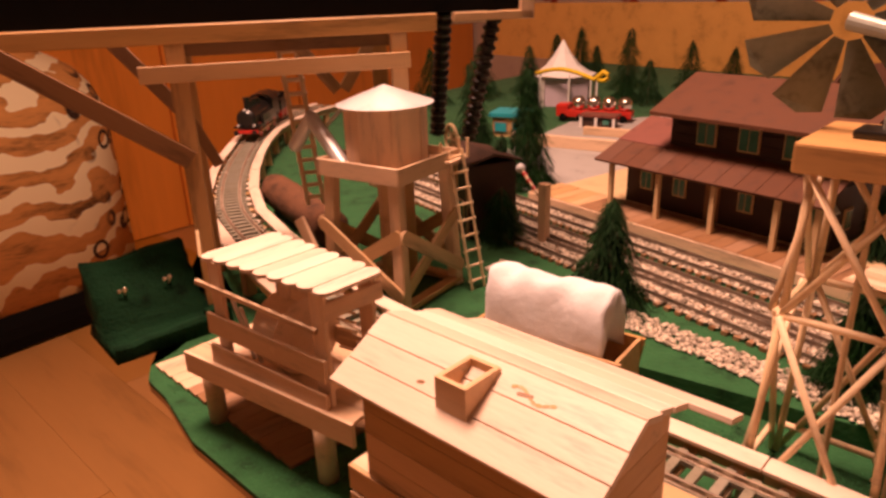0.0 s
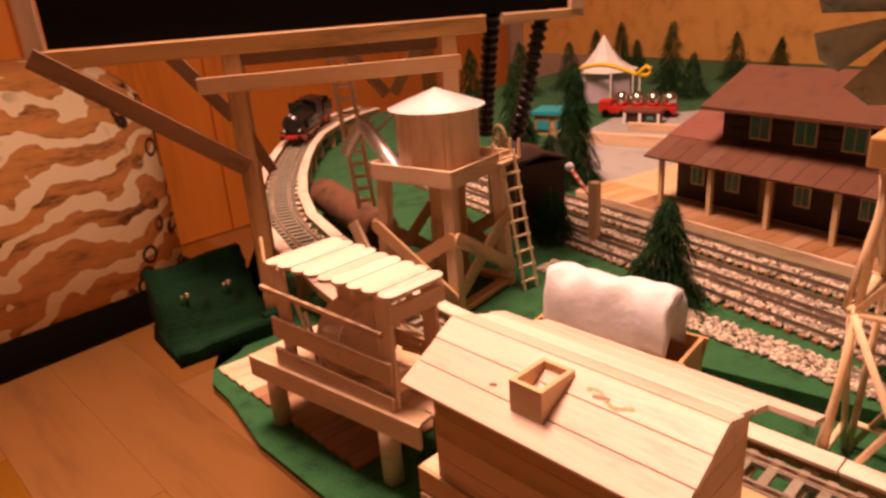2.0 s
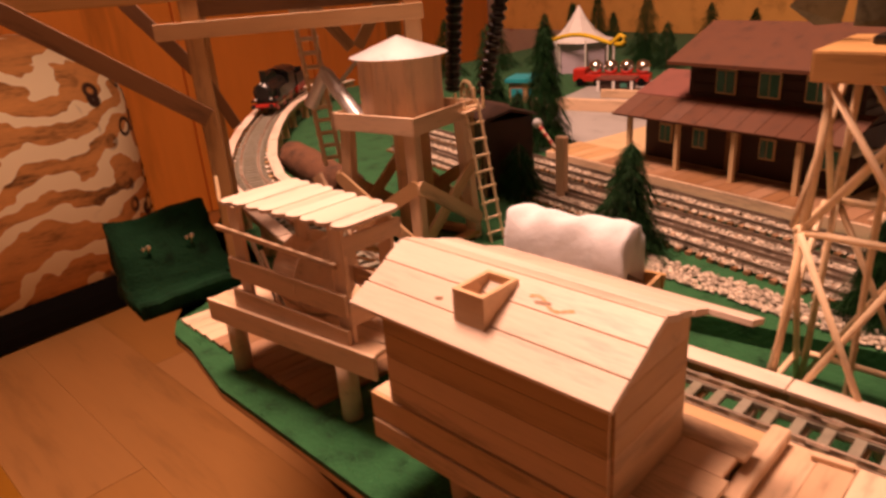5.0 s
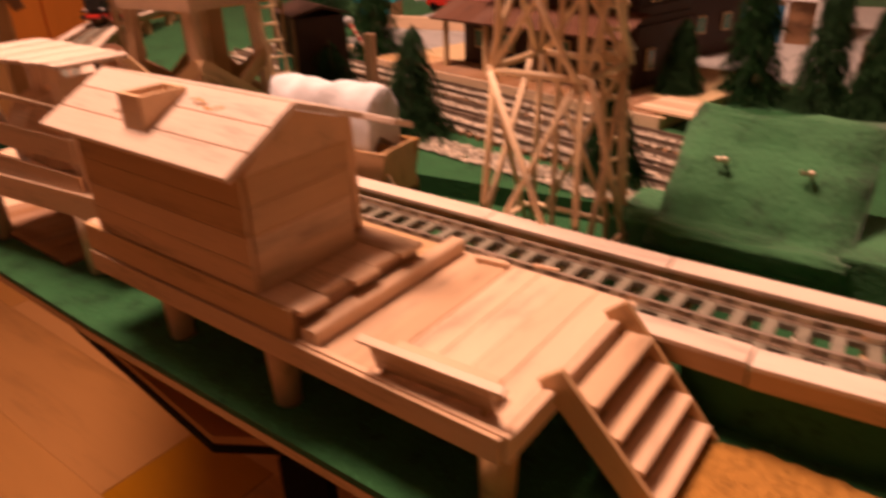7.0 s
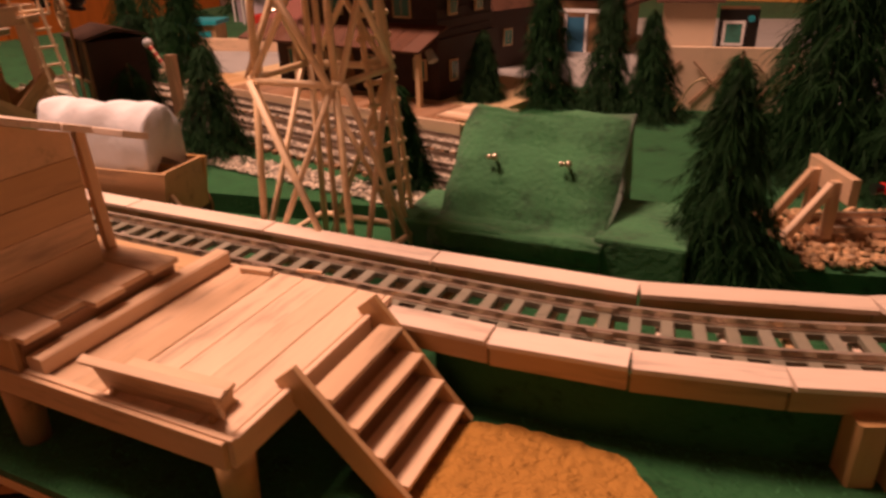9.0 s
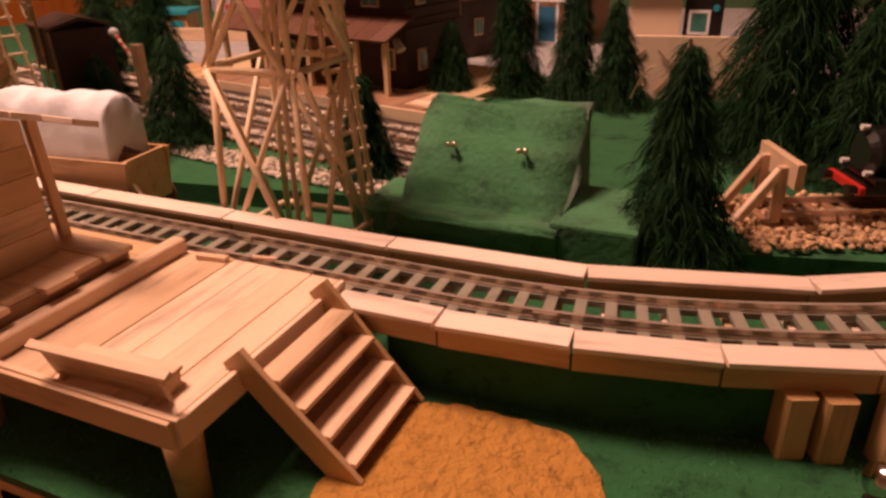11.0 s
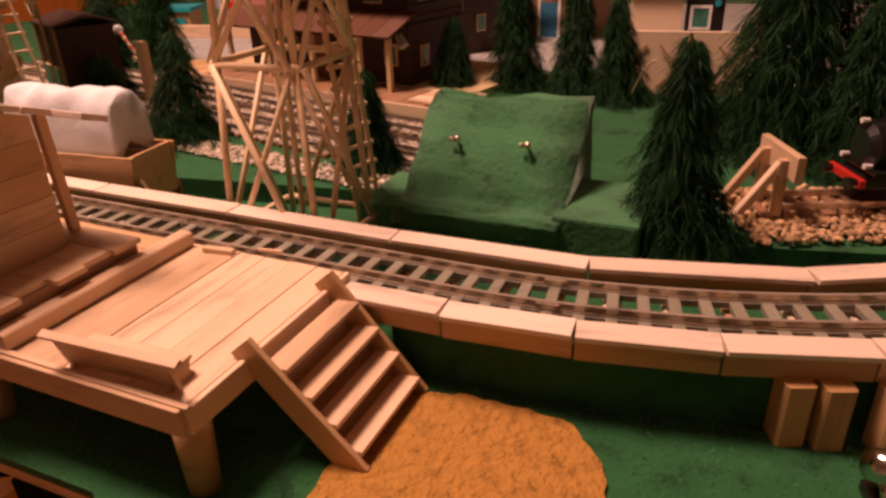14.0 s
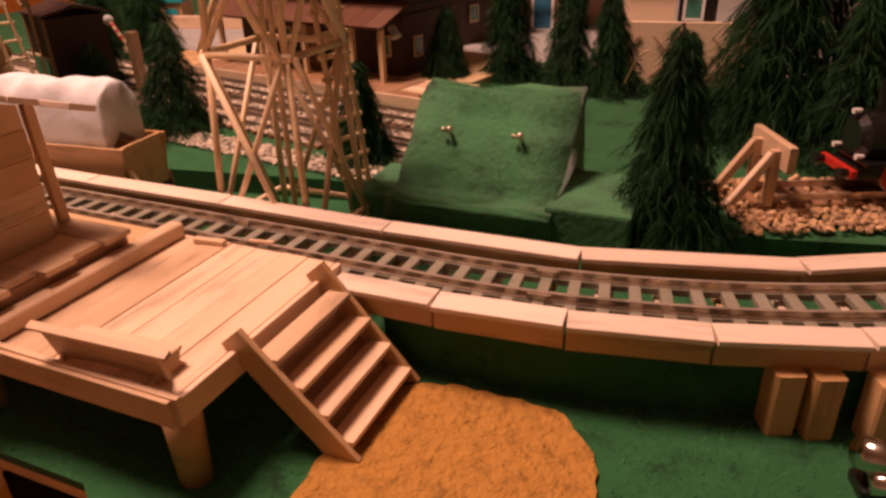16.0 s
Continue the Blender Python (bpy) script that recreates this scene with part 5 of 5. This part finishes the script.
def engine(m, label):
    e = thing("steam_engine", m, label, "locomotive", "steam engines")
    # local x ahead, z = 0 at the rail tops
    part("frame", box_bm((-0.050, -0.010, 0.006, 0.052, 0.010, 0.011), bevel=0.0008), BLACK, e)
    part("boiler", tube_bm((-0.018, 0, 0.0215), (0.048, 0, 0.0215), 0.0105, 0.0105, 24), BLACK, e, smooth=False)
    part("smokebox_door", tube_bm((0.048, 0, 0.0215), (0.0505, 0, 0.0215), 0.0098, 0.0070, 24), BLACK, e)
    part("running_board", box_bm((-0.048, -0.0138, 0.0125, 0.050, 0.0138, 0.0140)), BLACK, e)
    for y in (-0.0118, 0.0118):
        part("side_tank", box_bm((-0.016, y - 0.0022, 0.0142, 0.030, y + 0.0022, 0.0235), bevel=0.0008), BLACK, e)
    part("cab", box_bm((-0.050, -0.0132, 0.0142, -0.018, 0.0132, 0.0340), bevel=0.0008), BLACK, e)
    part("cab_roof", prism([(-0.0150, 0.0330), (-0.0100, 0.0375), (0, 0.0392), (0.0100, 0.0375), (0.0150, 0.0330), (0.0142, 0.0325), (0, 0.0380), (-0.0142, 0.0325)], "x", -0.054, -0.015), BLACK, e, "glossy black cab roof")
    for x, r, h in ((0.040, 0.0034, 0.0435), (0.026, 0.0030, 0.0375), (0.013, 0.0030, 0.0385), (-0.001, 0.0036, 0.0370)):
        part("chimney" if x > 0.035 else "dome", tube_bm((x, 0, 0.030), (x, 0, h), r * 0.85, r, 14), BLACK, e)
    for x in (-0.030, 0.002, 0.033):
        for y in (-0.0090, 0.0090):
            wl = part("wheel", tube_bm((x, y - 0.0012, 0.0075), (x, y + 0.0012, 0.0075), 0.0075, 0.0075, 22), RED, e, "red spoked wheel")
            part("tyre", tube_bm((x, y - 0.0009, 0.0075), (x, y + 0.0009, 0.0075), 0.0079, 0.0079, 22), RAIL, wl)
    for y in (-0.0112, 0.0112):
        part("side_rod", box_bm((-0.032, y - 0.0006, 0.0058, 0.035, y + 0.0006, 0.0076)), CREAM, e, "pale coupling rod")
    part("buffer_beam", box_bm((0.052, -0.0125, 0.0072, 0.0545, 0.0125, 0.0108), bevel=0.0005), RED, e, "red buffer beam")
    for y in (-0.0095, 0.0095):
        part("buffer", tube_bm((0.0545, y, 0.0090), (0.0585, y, 0.0090), 0.0018, 0.0026, 12), BLACK, e)
    for y, z in ((-0.0085, 0.0155), (0.0085, 0.0155), (0, 0.0320)):
        part("lamp", tube_bm((0.049, y, z), (0.0522, y, z), 0.0009, 0.0012, 12), WHITE, e, "small white lamp")
    td = part("tender", box_bm((-0.108, -0.0130, 0.0125, -0.060, 0.0130, 0.0255), bevel=0.0010), BLACK, e, "black tender")
    part("coal", box_bm((-0.104, -0.0100, 0.0255, -0.066, 0.0100, 0.0300), bevel=0.002), BLACK_MATT, td)
    part("tender_frame", box_bm((-0.107, -0.0125, 0.0060, -0.061, 0.0125, 0.0124)), RED, td, "red tender frame")
    for x in (-0.096, -0.072):
        for y in (-0.0090, 0.0090):
            part("wheel", tube_bm((x, y - 0.0012, 0.0055), (x, y + 0.0012, 0.0055), 0.0055, 0.0055, 18), RED, td)
    return e


i_ = int(np.argmin(np.abs(LINE[:, 0] + 0.91) + (LINE[:, 1] < 0.2)))
t_, n_ = normals(LINE)
engine(pose(LINE[i_][0], LINE[i_][1], RAIL_Z, 0, 0, math.degrees(math.atan2(-t_[i_][1], -t_[i_][0]))) @ Matrix.Scale(1.3, 4), "black steam engine with red wheels on the back bend")

# ---------------------------------------------------------------- siding with buffer stop at the right
SD = (0.912, 0.410)
sid = thing("siding_track", pose(0, 0, 0), "short siding track in pale gravel ending at a buffer", "track")
sl = np.array([(0.138 + SD[0] * 0.0095 * k, 0.2475 + SD[1] * 0.0095 * k) for k in range(34)])
rails(sid, sl, 0.0215)
sleepers(sid, sl, 0.0215, WOOD_DARK)
spots = []
for k in range(3600):
    a, b = rngy.uniform(-0.014, 0.30), rngy.uniform(-0.034, 0.030)
    spots.append((0.138 + SD[0] * a - SD[1] * b, 0.2440 + SD[1] * a + SD[0] * b, 0.0140 + abs(rngy.normal(0, 0.0012))))
pebbles("siding_gravel", spots, 0.0040, STONE_OCHRE, "ochre and pale stone gravel of the siding", 9)


def buffer_stop():
    b = thing("buffer_stop", pose(0.142, 0.2475, 0.0175, 0, 0, 24) @ Matrix.Scale(1.12, 4), "pale wooden buffer stop at the end of the siding", "buffer stop")
    for y in (-0.0088, 0.0088):
        stick(b, "upright", (0, y, 0), (0, y, 0.0245), 0.0040, 0.0040, WOOD)
        stick(b, "strut", (-0.0165, y, 0.0), (-0.001, y, 0.0230), 0.0036, 0.0036, WOOD)
    stick(b, "beam", (0.003, -0.0175, 0.0225), (0.003, 0.0175, 0.0225), 0.0110, 0.0035, up=(1, 0, 0))


buffer_stop()
engine(pose(0.2330, 0.2910, 0.0215, 0, 0, 180 + math.degrees(math.atan2(SD[1], SD[0]))) @ Matrix.Scale(1.18, 4), "black steam engine waiting on the gravel siding")

# ---------------------------------------------------------------- far side of the layout


def tent():
    t = thing("circus_tent", pose(-0.745, 0.965, 0.012), "white peaked party tent with lilac sides", "tent")
    bm = bmesh.new()
    prof = [(0.064, 0.052), (0.050, 0.056), (0.032, 0.068), (0.016, 0.088), (0.001, 0.113)]
    rows = [[bm.verts.new((r * math.cos(a), r * math.sin(a), z)) for a in (2 * math.pi * k / 8 for k in range(8))] for r, z in prof]
    for a, b in zip(rows, rows[1:]):
        for k in range(8):
            bm.faces.new((a[k], a[(k + 1) % 8], b[(k + 1) % 8], b[k]))
    bm.faces.new(rows[0])
    part("roof", bm, WHITE, t)
    part("wall", tube_bm((0, 0, 0), (0, 0, 0.052), 0.055, 0.055, 8), PURPLE, t, "lilac fabric wall")
    for k in range(8):
        a = 2 * math.pi * k / 8
        part("pole", tube_bm((0.061 * math.cos(a), 0.061 * math.sin(a), 0), (0.061 * math.cos(a), 0.061 * math.sin(a), 0.052), 0.0018, 0.0018, 6), WHITE, t)


tent()


def tanker():
    t = thing("tank_lorry", pose(-0.585, 0.835, 0.014, 0, 0, 18), "red lorry carrying four silver tanks", "lorry")
    part("chassis", box_bm((-0.052, -0.014, 0.006, 0.050, 0.014, 0.017), bevel=0.002), RED, t)
    part("cab", box_bm((-0.070, -0.014, 0.006, -0.050, 0.014, 0.026), bevel=0.003), RED, t)
    for k in range(4):
        bm = bmesh.new()
        bmesh.ops.create_uvsphere(bm, u_segments=18, v_segments=12, radius=0.0115, matrix=Matrix.Translation((-0.036 + 0.0245 * k, 0, 0.027)))
        part("tank", bm, CHROME, t, "shiny silver tank", smooth=True)
    for x in (-0.058, -0.030, 0.012, 0.038):
        for y in (-0.0125, 0.0125):
            part("wheel", tube_bm((x, y - 0.002, 0.006), (x, y + 0.002, 0.006), 0.006, 0.006, 16), BLACK_MATT, t)


tanker()


def slide():
    s = thing("yellow_slide", pose(-0.675, 0.895, 0.012), "bright yellow curved plastic slide on posts", "slide")
    pts = [Vector((-0.080 + 0.012 * k, 0.0, 0.060 + 0.010 * math.sin(k * 0.35))) for k in range(11)] + [Vector((0.052 + 0.014 * math.cos(a), 0, 0.063 + 0.008 * math.sin(a))) for a in (1.2, 0.5, -0.3, -1.1, -2.0)]
    part("tube", loft(pts, [0.0036] * len(pts), 10), YELLOW, s, smooth=True)
    for x in (-0.07, -0.01, 0.045):
        part("post", tube_bm((x, 0, 0), (x, 0, 0.060), 0.0016, 0.0016, 8), WHITE, s)


slide()


def kiosk():
    k = thing("kiosk", pose(-0.640, 0.680, 0.012, 0, 0, 20) @ Matrix.Scale(0.8, 4), "small wooden kiosk with a turquoise roof", "kiosk")
    part("wall", box_bm((-0.034, -0.022, 0, 0.034, 0.03, 0.036)), WOOD2, k)
    part("roof", box_bm((-0.040, -0.028, 0.0362, 0.040, 0.036, 0.044), bevel=0.001), TURQ, k, "turquoise flat roof")
    for x in (-0.018, 0.016):
        wn = part("window", box_bm((x - 0.013, -0.0242, 0.008, x + 0.013, -0.0222, 0.028)), WOOD_DARK, k)
        part("pane", box_bm((x - 0.011, -0.0252, 0.010, x + 0.011, -0.0243, 0.026)), TURQ, wn)


kiosk()


def shop(m):
    s = thing("shop_house", m, "pale shop house with blue doors under a dark gable roof", "house")
    part("wall", box_bm((-0.075, -0.05, 0, 0.075, 0.05, 0.060)), WOOD_DARK, s)
    part("gable", prism([(-0.075, 0.0602), (0.0, 0.098), (0.075, 0.0602)], "y", -0.049, 0.049), LOG_WALL, s)
    part("roof", prism([(-0.090, 0.054), (0.0, 0.1005), (0.090, 0.054), (0.090, 0.0585), (0.0, 0.1055), (-0.090, 0.0585)], "y", -0.075, 0.06), ROOF_RED, s)
    for x in (-0.050, -0.012, 0.030):
        d = part("door", box_bm((x - 0.011, -0.0525, 0.001, x + 0.011, -0.0502, 0.042)), BLUE, s, "blue door")
        part("frame", box_bm((x - 0.0145, -0.0535, 0.001, x - 0.0112, -0.0503, 0.046), (x + 0.0112, -0.0535, 0.001, x + 0.0145, -0.0503, 0.046)), WHITE, d)
    part("sign", tube_bm((-0.03, -0.078, 0.072), (-0.03, -0.0765, 0.072), 0.011, 0.011, 24), YELLOW, s, "round yellow sign")
    part("porch_beam", box_bm((-0.085, -0.074, 0.050, 0.085, -0.068, 0.0535)), WHITE, s)
    for x in (-0.082, 0.082):
        part("porch_post", box_bm((x - 0.003, -0.074, 0, x + 0.003, -0.068, 0.050)), WHITE, s)


bh = thing("cottage", pose(-0.175, 0.655, 0.012, 0, 0, 68), "dark brown cottage with a steep red roof behind the station", "house")
part("wall", box_bm((-0.045, -0.03, 0, 0.045, 0.03, 0.070)), LOG_WALL, bh)
part("roof", prism([(-0.042, 0.064), (0.0, 0.128), (0.042, 0.064), (0.038, 0.064), (0.0, 0.122), (-0.038, 0.064)], "x", -0.052, 0.052), ROOF_RED, bh)
part("gable", prism([(-0.030, 0.0702), (0.0, 0.116), (0.030, 0.0702)], "x", -0.044, 0.044), LOG_WALL, bh)
for _x in (-0.02, 0.02):
    window(bh, _x, -0.030, 0.025)
shop(pose(-0.135, 0.80, 0.012, 0, 0, -6))
rw = thing("low_wall", pose(0.010, 0.486, 0.012, 0, 0, 8), "pale card wall standing along the paved yard", "wall")
part("panel", box_bm((0.0, 0.0, 0.0, 0.130, 0.004, 0.051), bevel=0.0006), PANEL, rw)
for _x in (0.018, 0.060, 0.105):
    stick(rw, "cross_stick", (_x - 0.016, -0.0012, 0.006), (_x + 0.016, -0.0012, 0.040), 0.0014, 0.0012, WOOD_DARK, up=(0, -1, 0))
    stick(rw, "cross_stick", (_x + 0.016, -0.0026, 0.006), (_x - 0.016, -0.0026, 0.040), 0.0014, 0.0012, WOOD_DARK, up=(0, -1, 0))

# paved yard with low wooden kerbs
plain("pavement", prism([(-0.56, 0.470), (-0.42, 0.440), (-0.36, 0.60), (-0.10, 0.56), (0.30, 0.48), (0.46, 0.80), (0.46, 1.18), (-0.10, 1.10), (-0.48, 0.98), (-0.62, 0.80)], "z", 0.0121, 0.0140), PAVING, "grey paved yard beyond the station", "pavement")
kb = thing("yard_kerb", pose(0, 0, 0), "low wooden beams bordering the paved yard", "kerb")
stick(kb, "beam", (-0.60, 0.625, 0.022), (-0.40, 0.665, 0.022), 0.016, 0.008, up=(0, -1, 0))
stick(kb, "beam", (-0.56, 0.480, 0.017), (-0.46, 0.455, 0.017), 0.010, 0.010)
stick(kb, "beam", (-0.55, 0.73, 0.020), (-0.40, 0.76, 0.020), 0.012, 0.008, up=(0, -1, 0))
stick(kb, "beam", (-0.06, 0.50, 0.017), (0.02, 0.515, 0.017), 0.008, 0.006)


def red_hut():
    r = thing("red_hut", pose(-0.560, 0.790, 0.014, 0, 0, 12), "little dark red flat-roofed hut with pale posts", "hut")
    part("wall", box_bm((-0.024, -0.010, 0.0, 0.024, 0.012, 0.016), bevel=0.0006), LOG_WALL, r)
    part("roof", box_bm((-0.029, -0.014, 0.0162, 0.029, 0.016, 0.0200), bevel=0.0008), ROOF_PINK, r, "dark red flat roof")
    for x in (-0.0255, -0.002, 0.0255):
        part("post", box_bm((x - 0.0020, -0.0135, 0.0, x + 0.0020, -0.0105, 0.0160)), WHITE, r, "pale square post")
    part("window", box_bm((0.008, -0.0112, 0.006, 0.018, -0.0101, 0.013)), GLASS_GREEN, r)


red_hut()


def card_house():
    c = thing("card_house", pose(0.034, 0.600, 0.0125, 0, 0, 6), "pale card house with an overhanging red-brown roof", "house")
    part("wall", box_bm((-0.0235, 0.0, 0.0, 0.0235, 0.050, 0.074), bevel=0.0005), PANEL, c)
    part("roof", prism([(-0.008, 0.0742), (0.025, 0.0960), (0.058, 0.0742), (0.058, 0.0765), (0.025, 0.0990), (-0.008, 0.0765)], "x", -0.030, 0.030), ROOF_RED, c, "red-brown gable roof")
    part("door", box_bm((-0.006, -0.0012, 0.001, 0.008, -0.0001, 0.034)), WOOD_DARK, c)


card_house()


def dark_kiosk():
    d = thing("dark_kiosk", pose(0.077, 0.605, 0.0125, 0, 0, 4), "small black kiosk with a white framed window", "kiosk")
    part("wall", box_bm((-0.017, 0.0, 0.0, 0.017, 0.030, 0.068), bevel=0.0006), BLACK, d)
    f = part("window_frame", box_bm((-0.013, -0.0016, 0.036, -0.0105, -0.0002, 0.058), (0.0035, -0.0016, 0.036, 0.006, -0.0002, 0.058), (-0.0105, -0.0016, 0.0555, 0.0035, -0.0002, 0.058), (-0.0105, -0.0016, 0.036, 0.0035, -0.0002, 0.0385)), WHITE, d, "white window frame")
    part("pane", box_bm((-0.0104, -0.0010, 0.0386, 0.0034, -0.0003, 0.0554)), GLASS_GREEN, f)
    part("lamp", tube_bm((0.0105, -0.0016, 0.060), (0.0105, -0.0001, 0.060), 0.003, 0.003, 16), TURQ, d, "small turquoise disc")


dark_kiosk()


def straw(p, q, lift):
    """A dry stalk, bowed, lying on the branches of a tree."""
    p, q = Vector(p), Vector(q)
    pts = [p.lerp(q, k / 8) + Vector((0, 0, lift * math.sin(math.pi * k / 8))) for k in range(9)]
    st = part("dry_stalk", loft(pts, [0.0005] * 8 + [0.0002], 6), DOWEL, None)
    tagged(st, "thin dry straw stalk caught in the fir needles", "stalk")


straw((0.070, 0.262, 0.066), (0.086, 0.224, 0.0905), 0.004)
